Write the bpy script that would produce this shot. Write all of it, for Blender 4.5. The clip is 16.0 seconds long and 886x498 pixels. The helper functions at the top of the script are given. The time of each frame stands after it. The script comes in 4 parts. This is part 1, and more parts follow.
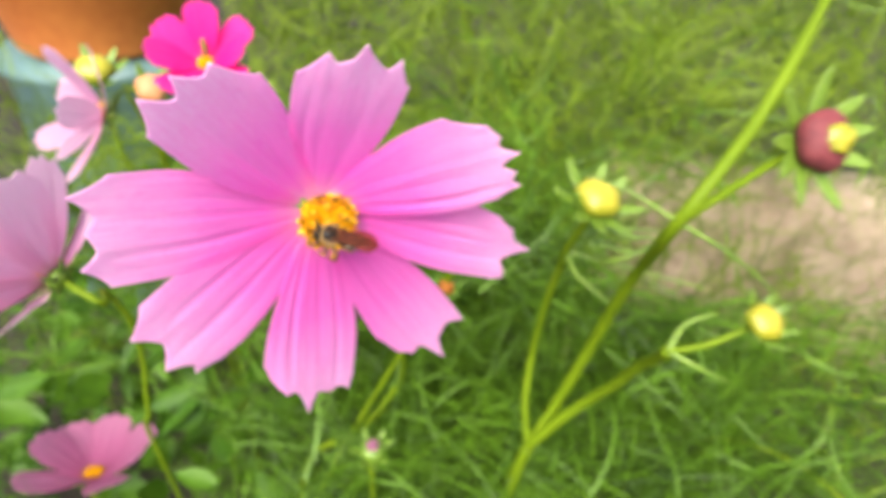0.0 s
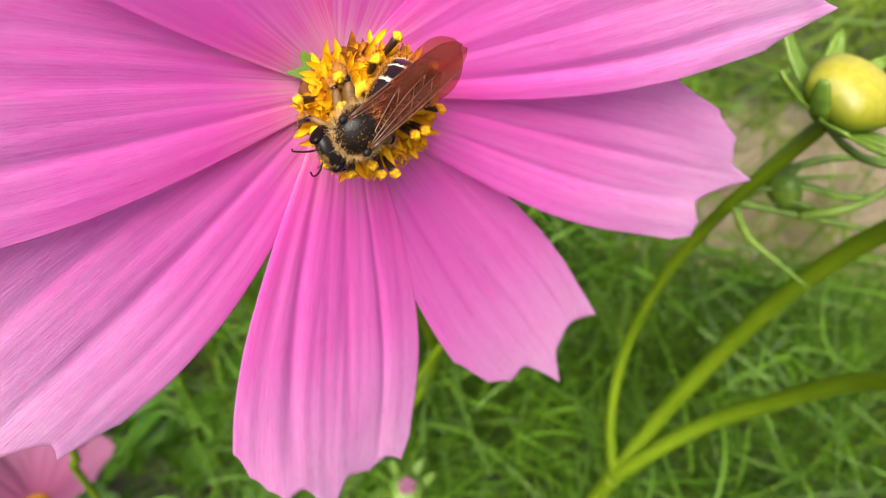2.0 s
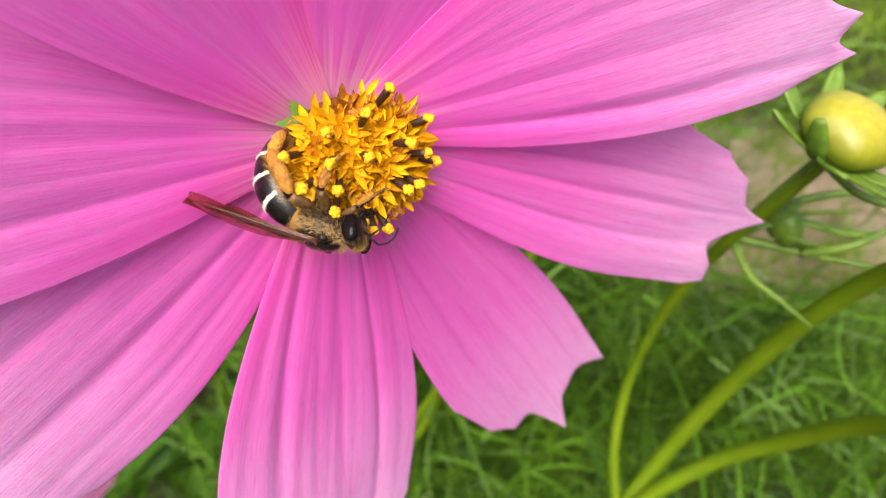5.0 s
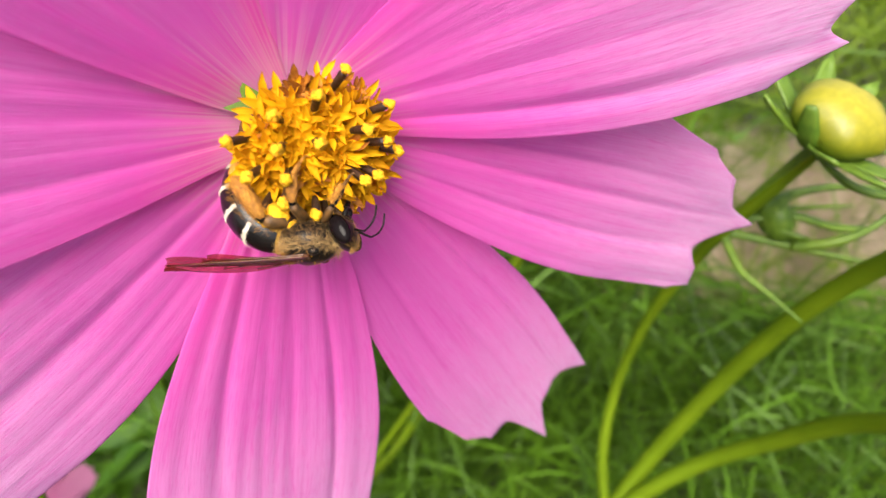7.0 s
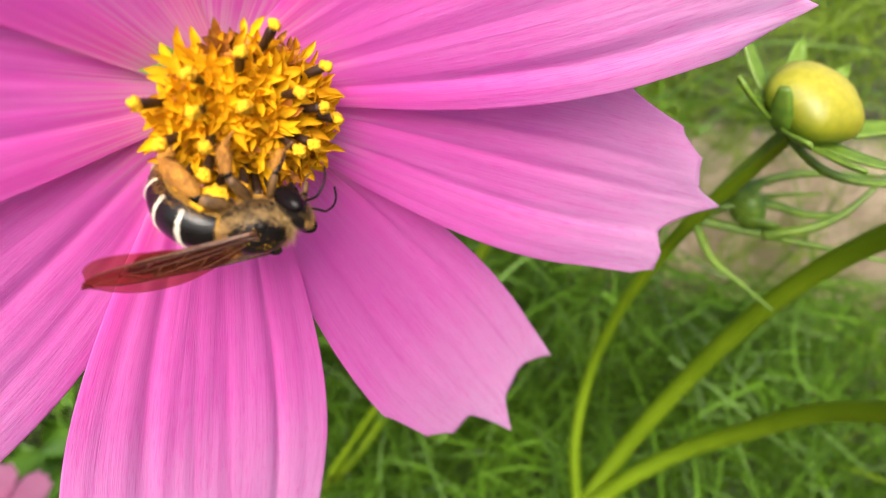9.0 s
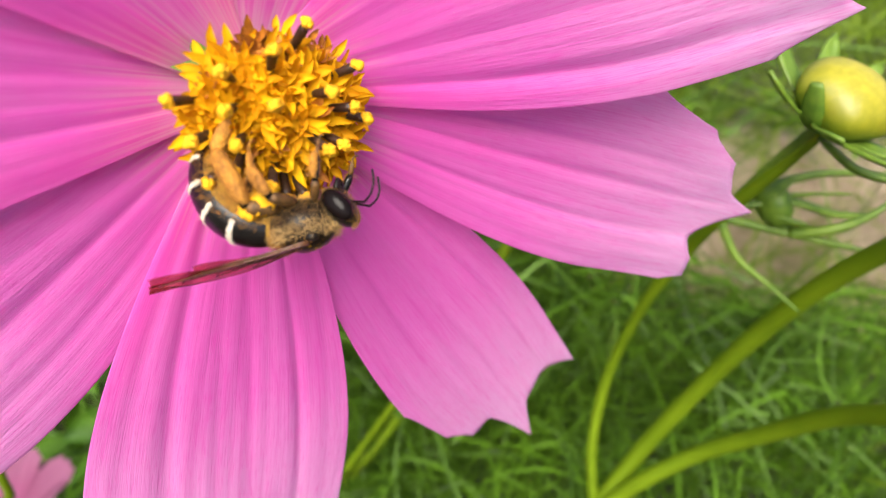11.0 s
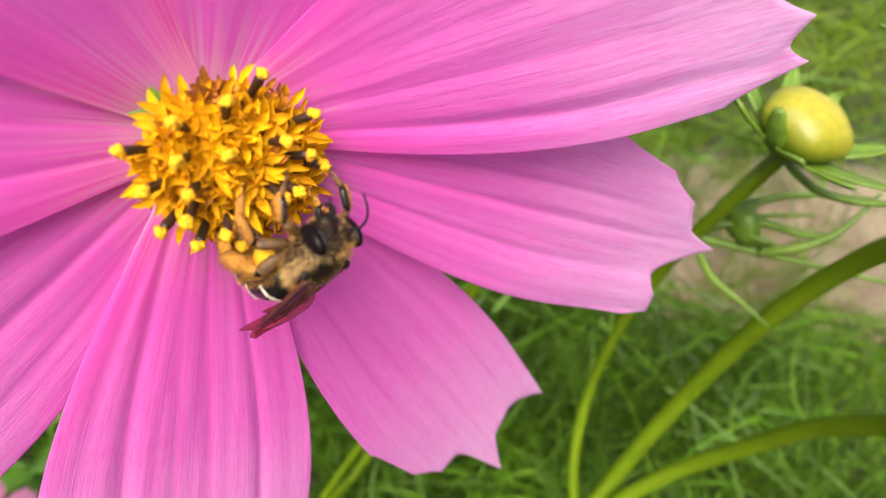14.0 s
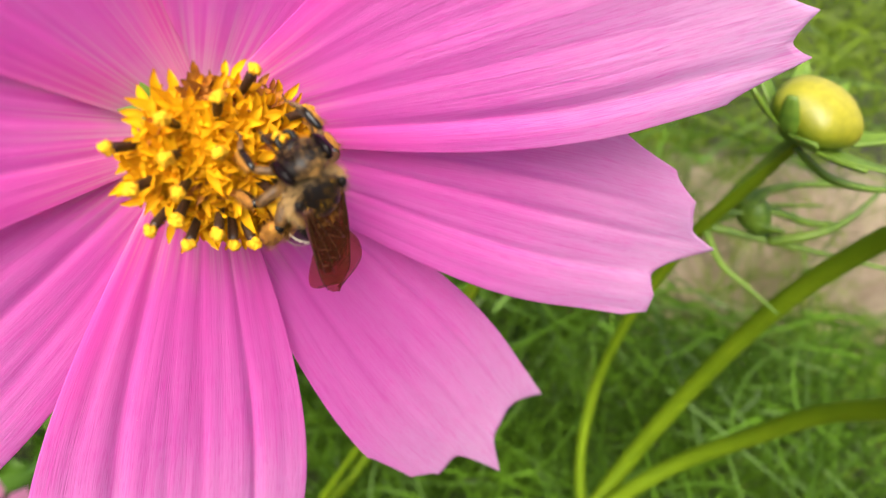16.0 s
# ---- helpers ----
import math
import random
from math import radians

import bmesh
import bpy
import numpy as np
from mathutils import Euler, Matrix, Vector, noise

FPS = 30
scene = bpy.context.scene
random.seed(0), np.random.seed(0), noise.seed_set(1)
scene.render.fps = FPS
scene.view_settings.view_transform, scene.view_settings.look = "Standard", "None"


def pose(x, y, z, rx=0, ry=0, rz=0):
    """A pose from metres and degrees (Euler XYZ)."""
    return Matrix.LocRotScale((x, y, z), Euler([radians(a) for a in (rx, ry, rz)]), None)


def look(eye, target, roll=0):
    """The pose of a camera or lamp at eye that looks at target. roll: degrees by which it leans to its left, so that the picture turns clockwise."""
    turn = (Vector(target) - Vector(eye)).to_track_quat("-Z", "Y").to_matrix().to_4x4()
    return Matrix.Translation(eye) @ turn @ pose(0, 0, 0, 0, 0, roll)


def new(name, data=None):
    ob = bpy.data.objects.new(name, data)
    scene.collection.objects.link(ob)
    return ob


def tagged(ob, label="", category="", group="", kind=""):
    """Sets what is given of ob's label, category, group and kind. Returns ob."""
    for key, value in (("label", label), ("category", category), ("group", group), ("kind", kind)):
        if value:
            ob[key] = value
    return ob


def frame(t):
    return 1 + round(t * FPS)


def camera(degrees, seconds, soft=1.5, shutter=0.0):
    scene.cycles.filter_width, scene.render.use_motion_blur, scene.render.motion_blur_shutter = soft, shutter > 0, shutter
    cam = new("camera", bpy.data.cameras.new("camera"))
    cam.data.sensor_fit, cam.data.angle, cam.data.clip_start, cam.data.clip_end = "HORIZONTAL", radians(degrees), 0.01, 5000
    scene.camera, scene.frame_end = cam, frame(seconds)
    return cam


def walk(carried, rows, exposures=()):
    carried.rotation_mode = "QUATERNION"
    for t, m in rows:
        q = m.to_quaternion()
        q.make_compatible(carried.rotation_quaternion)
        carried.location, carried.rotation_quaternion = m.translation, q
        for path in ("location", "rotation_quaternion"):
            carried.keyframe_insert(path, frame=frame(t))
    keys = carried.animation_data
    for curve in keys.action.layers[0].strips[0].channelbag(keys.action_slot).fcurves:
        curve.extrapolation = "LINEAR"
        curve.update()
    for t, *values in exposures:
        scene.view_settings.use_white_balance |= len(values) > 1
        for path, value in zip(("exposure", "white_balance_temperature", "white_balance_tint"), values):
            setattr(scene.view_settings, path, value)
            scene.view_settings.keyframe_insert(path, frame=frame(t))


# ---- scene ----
# ============ camera ============
cam = camera(74.0, 16.0, soft=1.1, shutter=0.5)
cam.data.dof.use_dof = True
cam.data.dof.focus_distance = 0.041
cam.data.dof.aperture_fstop = 36.0
walk(cam, [
    (0, pose(0.02476, -0.09429, 0.51253, 52.98, -1.23, 1.34)),
    (0.2, pose(0.01844, -0.08582, 0.50577, 53.13, -0.09, 2.18)),
    (0.5, pose(0.01530, -0.07751, 0.49367, 54.13, 0.42, 3.09)),
    (1, pose(0.01353, -0.05702, 0.48172, 52.67, -0.04, 4.49)),
    (1.5, pose(0.00752, -0.04441, 0.47189, 51.19, -0.42, 0.28)),
    (2, pose(0.00669, -0.04424, 0.47071, 49.50, -0.79, -1.30)),
    (2.5, pose(0.00731, -0.04359, 0.47177, 50.94, -0.94, -0.04)),
    (3, pose(0.00728, -0.04404, 0.47211, 50.93, -1.20, -0.03)),
    (3.5, pose(0.00668, -0.04361, 0.47263, 50.00, 0.00, 0.00)),
    (4, pose(0.00748, -0.04492, 0.47345, 50.16, -0.60, -0.34)),
    (4.5, pose(0.00763, -0.04246, 0.47231, 50.95, -0.28, -0.71)),
    (7, pose(0.00994, -0.03842, 0.46915, 51.60, -1.17, -0.60)),
    (7.5, pose(0.01153, -0.03944, 0.46674, 51.67, -1.63, -2.96)),
    (8, pose(0.01152, -0.03745, 0.46613, 51.13, -1.94, -2.87)),
    (8.5, pose(0.01173, -0.03670, 0.46618, 51.41, -2.41, -3.26)),
    (11, pose(0.01109, -0.03590, 0.46609, 51.06, -2.28, -0.87)),
    (11.5, pose(0.01102, -0.03637, 0.46628, 50.61, -2.21, -0.72)),
    (12, pose(0.00989, -0.03601, 0.46693, 51.23, -1.83, 1.07)),
    (12.5, pose(0.00972, -0.03621, 0.46829, 52.02, -2.39, 0.44)),
    (13, pose(0.01075, -0.03794, 0.47003, 53.18, -3.13, -0.74)),
    (13.5, pose(0.01274, -0.03627, 0.46868, 53.88, -3.74, -2.58)),
    (14, pose(0.01262, -0.03521, 0.46746, 53.22, -3.36, -2.16)),
    (14.5, pose(0.01240, -0.03531, 0.46672, 52.79, -3.16, -2.14)),
    (15, pose(0.01243, -0.03490, 0.46758, 53.60, -3.00, -1.62)),
    (15.5, pose(0.01317, -0.03451, 0.46738, 53.68, -3.37, -2.39)),
    (16, pose(0.01293, -0.03472, 0.46704, 53.23, -3.38, -2.08)),
], exposures=[(0, 1.58, 6500, 8), (0.6, 1.62, 6500, 8), (1.6, 1.17, 6500, 8), (16, 1.15, 6500, 8)])

# ============ light ============
world = bpy.data.worlds.new("sky")
scene.world = world
world.use_nodes = True
wn = world.node_tree
sky = wn.nodes.new("ShaderNodeTexSky")
sky.sky_type, sky.sun_disc = "NISHITA", False
sky.air_density, sky.dust_density, sky.ozone_density = 0.8, 5.0, 0.3
sky.sun_elevation, sky.sun_rotation = radians(53), radians(194)
wn.links.new(sky.outputs[0], wn.nodes["Background"].inputs[0])
wn.nodes["Background"].inputs[1].default_value = 0.11
sun = new("sun", bpy.data.lights.new("sun", "SUN"))
sun.data.energy, sun.data.angle, sun.data.color = 2.6, radians(40), (1.0, 0.95, 0.88)
sun.matrix_world = look((-0.25, -1.0, 1.35), (0, 0, 0))

MM = 0.001


# ============ mesh tools ============
class Geo:
    """Collects vertices (in millimetres), faces and one uv per vertex."""

    def __init__(self):
        self.v, self.f, self.uv = [], [], []

    def add(self, verts, faces, uv=None):
        k = len(self.v)
        self.v.extend([tuple(p) for p in verts])
        self.f.extend([tuple(i + k for i in q) for q in faces])
        self.uv.extend([tuple(q) for q in uv] if uv is not None else [(0.0, 0.0)] * len(verts))

    def grid(self, pts, nu, nv, close=False, uv=None):
        faces = []
        for i in range(nu - 1):
            for j in range(nv if close else nv - 1):
                k = (j + 1) % nv
                faces.append((i * nv + j, i * nv + k, (i + 1) * nv + k, (i + 1) * nv + j))
        self.add(pts, faces, uv)

    def tube(self, path, radii, n=8, flat=1.0):
        path = [Vector(p) for p in path]
        side = Vector((0.13, 0.31, 0.94))
        pts, uv = [], []
        for i, p in enumerate(path):
            d = (path[min(i + 1, len(path) - 1)] - path[max(i - 1, 0)]).normalized()
            a = d.cross(side)
            if a.length < 0.05:
                a = d.cross(Vector((1, 0, 0)))
            a.normalize()
            b = a.cross(d).normalized()
            for j in range(n):
                w = 2 * math.pi * j / n
                pts.append(p + (a * math.cos(w) + b * math.sin(w) * flat) * radii[i])
                uv.append((j / n, i / max(1, len(path) - 1)))
        k = len(self.v)
        self.grid(pts, len(path), n, True, uv)
        self.f.append(tuple(k + j for j in range(n - 1, -1, -1)))
        self.f.append(tuple(k + (len(path) - 1) * n + j for j in range(n)))

    def ball(self, c, r, nu=12, nv=16, rough=0.0, rot=None):
        pts, uv = [], []
        for i in range(nu):
            a = math.pi * (i + 0.02) / (nu - 0.96)
            for j in range(nv):
                b = 2 * math.pi * j / nv
                p = Vector((math.cos(a), math.sin(a) * math.cos(b), math.sin(a) * math.sin(b)))
                if rough:
                    p *= 1 + rough * noise.noise(p * 2.3 + Vector(c))
                p = Vector((p.x * r[0], p.y * r[1], p.z * r[2]))
                if rot:
                    p = rot @ p
                pts.append(p + Vector(c))
                uv.append((j / nv, i / nu))
        k = len(self.v)
        self.grid(pts, nu, nv, True, uv)
        self.f.append(tuple(k + j for j in range(nv - 1, -1, -1)))
        self.f.append(tuple(k + (nu - 1) * nv + j for j in range(nv)))

    def mesh(self, name, material, smooth=True, scale=MM):
        me = bpy.data.meshes.new(name)
        me.from_pydata([(x * scale, y * scale, z * scale) for x, y, z in self.v], [], self.f)
        layer = me.uv_layers.new(name="UVMap")
        loops = np.zeros(len(me.loops), dtype=np.int32)
        me.loops.foreach_get("vertex_index", loops)
        layer.data.foreach_set("uv", np.array(self.uv, dtype=np.float32)[loops].ravel())
        me.materials.append(material)
        if smooth:
            me.polygons.foreach_set("use_smooth", [True] * len(me.polygons))
        me.update()
        return me


def part(name, data, parent, label=""):
    """One mesh object under a thing or a part."""
    ob = new(name, data)
    ob.parent = parent
    if label:
        ob["label"] = label
    return ob


def curve(points, n=8):
    """A smooth line through the points."""
    p = [Vector(q) for q in points]
    out = []
    for i in range(len(p) - 1):
        a, b, c, d = p[max(i - 1, 0)], p[i], p[i + 1], p[min(i + 2, len(p) - 1)]
        for k in range(n):
            t = k / n
            out.append(0.5 * (2 * b + (c - a) * t + (2 * a - 5 * b + 4 * c - d) * t * t + (3 * b - a - 3 * c + d) * t ** 3))
    out.append(p[-1])
    return out


def turned(direction, spin=0.0):
    """A turn that brings z to the direction."""
    return Vector(direction).to_track_quat("Z", "Y").to_matrix().to_4x4() @ Matrix.Rotation(spin, 4, "Z")


# ============ materials ============
def shader(name, colour=(0.5, 0.5, 0.5), roughness=0.5, **more):
    m = bpy.data.materials.new(name)
    m.use_nodes = True
    b = m.node_tree.nodes["Principled BSDF"]
    b.inputs["Base Color"].default_value = (*colour, 1)
    b.inputs["Roughness"].default_value = roughness
    for k, v in more.items():
        b.inputs[k.replace("_", " ")].default_value = v
    return m, m.node_tree, b


def node(tree, kind, **values):
    n = tree.nodes.new(kind)
    for k, v in values.items():
        n.inputs[k.replace("_", " ")].default_value = v
    return n


def ramp(tree, source, stops):
    r = tree.nodes.new("ShaderNodeValToRGB")
    r.color_ramp.elements.remove(r.color_ramp.elements[1])
    for i, (p, c) in enumerate(stops):
        e = r.color_ramp.elements[0] if i == 0 else r.color_ramp.elements.new(p)
        e.position, e.color = p, (*c, 1)
    tree.links.new(source, r.inputs[0])
    return r.outputs[0]


def mixed(tree, fac, a, b, mode="MIX"):
    m = tree.nodes.new("ShaderNodeMix")
    m.data_type, m.blend_type = "RGBA", mode
    for socket, value in ((m.inputs[0], fac), (m.inputs[6], a), (m.inputs[7], b)):
        if isinstance(value, bpy.types.NodeSocket):
            tree.links.new(value, socket)
        elif isinstance(value, tuple):
            socket.default_value = (*value, 1)
        else:
            socket.default_value = value
    return m.outputs[2]


def mapped(tree, source, scale):
    m = tree.nodes.new("ShaderNodeMapping")
    m.inputs["Scale"].default_value = scale
    tree.links.new(source, m.inputs["Vector"])
    return m.outputs[0]


def bumped(tree, shade, height, strength, distance):
    b = node(tree, "ShaderNodeBump", Strength=strength, Distance=distance)
    tree.links.new(height, b.inputs["Height"])
    tree.links.new(b.outputs[0], shade.inputs["Normal"])


def mottled(name, dark, light, scale, roughness=0.6, bump=0.3, distance=0.0003, **more):
    """A surface with grain at two sizes between two colours."""
    m, t, b = shader(name, light, roughness, **more)
    c = t.nodes.new("ShaderNodeTexCoord")
    big = node(t, "ShaderNodeTexNoise", Scale=scale, Detail=4.0)
    fine = node(t, "ShaderNodeTexNoise", Scale=scale * 7, Detail=3.0)
    for n in (big, fine):
        t.links.new(c.outputs["Object"], n.inputs["Vector"])
    a = ramp(t, big.outputs[0], [(0.3, dark), (0.7, light)])
    a = mixed(t, 0.35, a, ramp(t, fine.outputs[0], [(0.35, dark), (0.65, light)]))
    t.links.new(a, b.inputs["Base Color"])
    bumped(t, b, fine.outputs[0], bump, distance)
    return m


def leafy(name, dark, light, scale, through_light=0.35, roughness=0.5):
    """Green tissue that lets some light through; each piece differs a little."""
    m, t, b = shader(name, light, roughness)
    b.inputs["Specular IOR Level"].default_value = 0.25
    g = t.nodes.new("ShaderNodeNewGeometry")
    c = t.nodes.new("ShaderNodeTexCoord")
    n = node(t, "ShaderNodeTexNoise", Scale=scale, Detail=3.0)
    t.links.new(c.outputs["Object"], n.inputs["Vector"])
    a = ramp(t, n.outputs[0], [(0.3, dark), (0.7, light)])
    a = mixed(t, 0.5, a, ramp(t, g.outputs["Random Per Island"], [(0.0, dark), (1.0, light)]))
    t.links.new(a, b.inputs["Base Color"])
    tr = t.nodes.new("ShaderNodeBsdfTranslucent")
    t.links.new(a, tr.inputs[0])
    s = t.nodes.new("ShaderNodeMixShader")
    s.inputs[0].default_value = through_light
    t.links.new(b.outputs[0], s.inputs[1])
    t.links.new(tr.outputs[0], s.inputs[2])
    t.links.new(s.outputs[0], t.nodes["Material Output"].inputs[0])
    return m


def petal_material(name, base, deep, mid, tip):
    """Petal tissue: pale claw, deep throat, lilac-pink blade with long fine veins."""
    m, t, b = shader(name, mid, 0.55)
    b.inputs["Specular IOR Level"].default_value = 0.28
    uv = t.nodes.new("ShaderNodeUVMap")
    sep = t.nodes.new("ShaderNodeSeparateXYZ")
    t.links.new(uv.outputs[0], sep.inputs[0])
    body = ramp(t, sep.outputs[1], [(0.045, tuple(0.5 * p + 0.5 * q for p, q in zip(base, deep))), (0.105, tuple(0.15 * p + 0.85 * q for p, q in zip(base, deep))), (0.19, tuple((p + q) / 2 for p, q in zip(mid, deep))), (0.46, mid), (1.0, tip)])

    def streaks(across, along, detail=2.0, rough=0.5, wander=0.0):
        n = node(t, "ShaderNodeTexNoise", Scale=1.0, Detail=detail, Roughness=rough, Distortion=wander)
        t.links.new(mapped(t, uv.outputs[0], (across, along, 1)), n.inputs["Vector"])
        return n.outputs[0]

    def band(source, at, half, weight):
        w = (weight, weight, weight)
        return ramp(t, source, [(at - half, (0, 0, 0)), (at, w), (at + half, (0, 0, 0))])

    def side_of(source, a, b, weight):
        w = (weight, weight, weight)
        return ramp(t, source, [(a, w), (b, (0, 0, 0))] if a < b else [(b, (0, 0, 0)), (a, w)])

    pale = tuple(min(1.0, v * 1.02 + 0.11) for v in mid)
    dark = tuple(v * 0.95 for v in deep)
    out_there = ramp(t, sep.outputs[1], [(0.10, (0.2, 0.2, 0.2)), (0.36, (1, 1, 1))])
    broad, vein, thin, hair = streaks(13, 1.2, 2.0), streaks(50, 2.0, 1.0, 0.5, 0.25), streaks(110, 4.0, 1.0, 0.5, 0.3), streaks(210, 26, 2.0, 0.6)
    body = mixed(t, side_of(broad, 0.68, 0.48, 0.20), body, pale)
    body = mixed(t, side_of(broad, 0.32, 0.50, 0.18), body, deep)
    lined = mixed(t, band(vein, 0.5, 0.022, 0.40), body, dark)
    lined = mixed(t, band(vein, 0.59, 0.05, 0.10), lined, pale)
    lined = mixed(t, band(thin, 0.5, 0.035, 0.42), lined, dark)
    lined = mixed(t, band(thin, 0.61, 0.06, 0.10), lined, pale)
    lined = mixed(t, side_of(hair, 0.34, 0.46, 0.42), lined, dark)
    body = mixed(t, out_there, body, lined)
    # pale streaks that run out from the claw
    claw = mixed(t, 1.0, ramp(t, sep.outputs[1], [(0.07, (1, 1, 1)), (0.22, (0, 0, 0))]), ramp(t, streaks(30, 0.8, 2.0), [(0.45, (0, 0, 0)), (0.62, (0.65, 0.65, 0.65))]), "MULTIPLY")
    body = mixed(t, claw, body, base)
    dust = t.nodes.new("ShaderNodeTexVoronoi")
    t.links.new(mapped(t, uv.outputs[0], (70, 110, 1)), dust.inputs["Vector"])
    dust.inputs["Scale"].default_value = 1.0
    keep = t.nodes.new("ShaderNodeSeparateColor")
    t.links.new(dust.outputs["Color"], keep.inputs[0])
    speck = mixed(t, ramp(t, dust.outputs["Distance"], [(0.06, (1, 1, 1)), (0.12, (0, 0, 0))]), (0.0, 0.0, 0.0), ramp(t, keep.outputs[0], [(0.93, (0, 0, 0)), (0.94, (0.8, 0.8, 0.8))]))
    body = mixed(t, speck, body, (0.9, 0.75, 0.7))
    t.links.new(body, b.inputs["Base Color"])
    mixh = mixed(t, out_there, (0.5, 0.5, 0.5), mixed(t, 0.35, mixed(t, 0.5, vein, thin), hair))
    bumped(t, b, mixh, 0.6, 0.0004)
    # the sheet has two skins, so that each lets the root of the colour through
    gam = node(t, "ShaderNodeGamma", Gamma=0.5)
    t.links.new(body, gam.inputs[0])
    tr = t.nodes.new("ShaderNodeBsdfTranslucent")
    t.links.new(gam.outputs[0], tr.inputs[0])
    s = t.nodes.new("ShaderNodeMixShader")
    s.inputs[0].default_value = 0.7
    t.links.new(b.outputs[0], s.inputs[1])
    t.links.new(tr.outputs[0], s.inputs[2])
    t.links.new(s.outputs[0], t.nodes["Material Output"].inputs[0])
    return m


def bud_material():
    """Bud skin: green at the foot, olive on the flanks, golden yellow crown with its highlight painted in, in faint
    lengthwise streaks.
    """
    m, t, b = shader("bud_skin", (0.3, 0.28, 0.02), 0.42)
    c = t.nodes.new("ShaderNodeTexCoord")
    sep = t.nodes.new("ShaderNodeSeparateXYZ")
    t.links.new(c.outputs["Generated"], sep.inputs[0])
    # the ramp's yellow top also carries the bright highlight as colour
    body = ramp(t, sep.outputs[2], [(0.05, (0.06, 0.12, 0.006)), (0.4, (0.13, 0.16, 0.006)), (0.75, (0.27, 0.25, 0.012)), (1.0, (0.40, 0.34, 0.03))])
    n = node(t, "ShaderNodeTexNoise", Scale=1.0, Detail=3.0)
    t.links.new(mapped(t, c.outputs["Generated"], (14, 14, 3)), n.inputs["Vector"])
    body = mixed(t, ramp(t, n.outputs[0], [(0.40, (0.3, 0.3, 0.3)), (0.65, (0, 0, 0))]), body, (0.12, 0.14, 0.006))
    t.links.new(body, b.inputs["Base Color"])
    bumped(t, b, n.outputs[0], 0.3, 0.0003)
    return m


PINK = petal_material("pink_petal", (0.86, 0.56, 0.60), (0.78, 0.05, 0.49), (0.84, 0.22, 0.64), (0.91, 0.60, 0.84))
BLUSH = petal_material("blush_petal", (0.7, 0.5, 0.5), (0.68, 0.26, 0.48), (0.75, 0.41, 0.61), (0.81, 0.57, 0.73))
ROSE = petal_material("rose_petal", (0.5, 0.2, 0.2), (0.48, 0.10, 0.26), (0.54, 0.19, 0.37), (0.60, 0.27, 0.45))
HOT = petal_material("hot_petal", (0.7, 0.2, 0.3), (0.80, 0.01, 0.24), (0.92, 0.025, 0.40), (0.94, 0.07, 0.48))
YELLOW = leafy("yellow_corolla", (0.60, 0.24, 0.0), (0.84, 0.46, 0.001), 420.0, 0.25, 0.8)
POLLEN = mottled("pollen", (0.66, 0.30, 0.0), (0.84, 0.46, 0.002), 900.0, 0.8, 0.8, 0.0001)
ANTHER = mottled("dark_anther", (0.012, 0.005, 0.002), (0.05, 0.018, 0.006), 500.0, 0.5)
WITHERED = mottled("withered_corolla", (0.16, 0.035, 0.003), (0.60, 0.22, 0.006), 400.0, 0.7, 0.5, 0.0001)
ORANGE_DISC = mottled("disc_base", (0.035, 0.010, 0.002), (0.20, 0.065, 0.003), 500.0, 0.8, 0.6, 0.0003)
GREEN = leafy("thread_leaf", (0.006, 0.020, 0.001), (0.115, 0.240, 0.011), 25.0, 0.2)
# leaf green again for far fronds, the distance's brightness put into the colour
GREEN_FAR_LIT = leafy("far_leaf_lightened", (0.040, 0.078, 0.004), (0.23, 0.34, 0.016), 18.0, 0.3)
BROAD = leafy("broad_leaf", (0.016, 0.06, 0.003), (0.095, 0.205, 0.010), 60.0, 0.3)
STEM = leafy("green_stem", (0.11, 0.19, 0.003), (0.22, 0.325, 0.009), 60.0, 0.4, 0.55)
SEPAL = mottled("green_sepal", (0.04, 0.095, 0.004), (0.16, 0.25, 0.022), 90.0, 0.5)
BUD = bud_material()
PEACH = mottled("peach_bud_skin", (0.36, 0.15, 0.05), (0.56, 0.27, 0.13), 120.0, 0.7)
MAROON = mottled("maroon_bud_skin", (0.07, 0.008, 0.014), (0.20, 0.034, 0.036), 120.0, 0.75)

# ============ bee materials ============
BLACK = mottled("black_shell", (0.004, 0.003, 0.003), (0.014, 0.011, 0.009), 900.0, 0.3, 0.3, 0.00005, Specular_IOR_Level=0.14)
LEG = mottled("brown_leg", (0.010, 0.006, 0.003), (0.22, 0.10, 0.018), 500.0, 0.6, 0.5, 0.0001)
EYE, _t, _b = shader("bee_eye", (0.006, 0.004, 0.004), 0.07)
_b.inputs["Specular IOR Level"].default_value = 0.09
TAN = mottled("tan_hair", (0.07, 0.03, 0.006), (0.50, 0.27, 0.065), 900.0, 0.8)
OCHRE = mottled("ochre_hair", (0.15, 0.05, 0.004), (0.58, 0.26, 0.025), 700.0, 0.8, 0.8, 0.0002)
PLATE = mottled("back_plate_shell", (0.003, 0.003, 0.003), (0.012, 0.010, 0.009), 1500.0, 0.24, 0.25, 0.00004, Specular_IOR_Level=0.32)
BELLY = mottled("dusty_belly", (0.08, 0.035, 0.006), (0.52, 0.28, 0.025), 900.0, 0.85, 0.8, 0.0002)
CREAM = mottled("cream_band", (0.40, 0.33, 0.24), (0.80, 0.73, 0.60), 2500.0, 0.8)


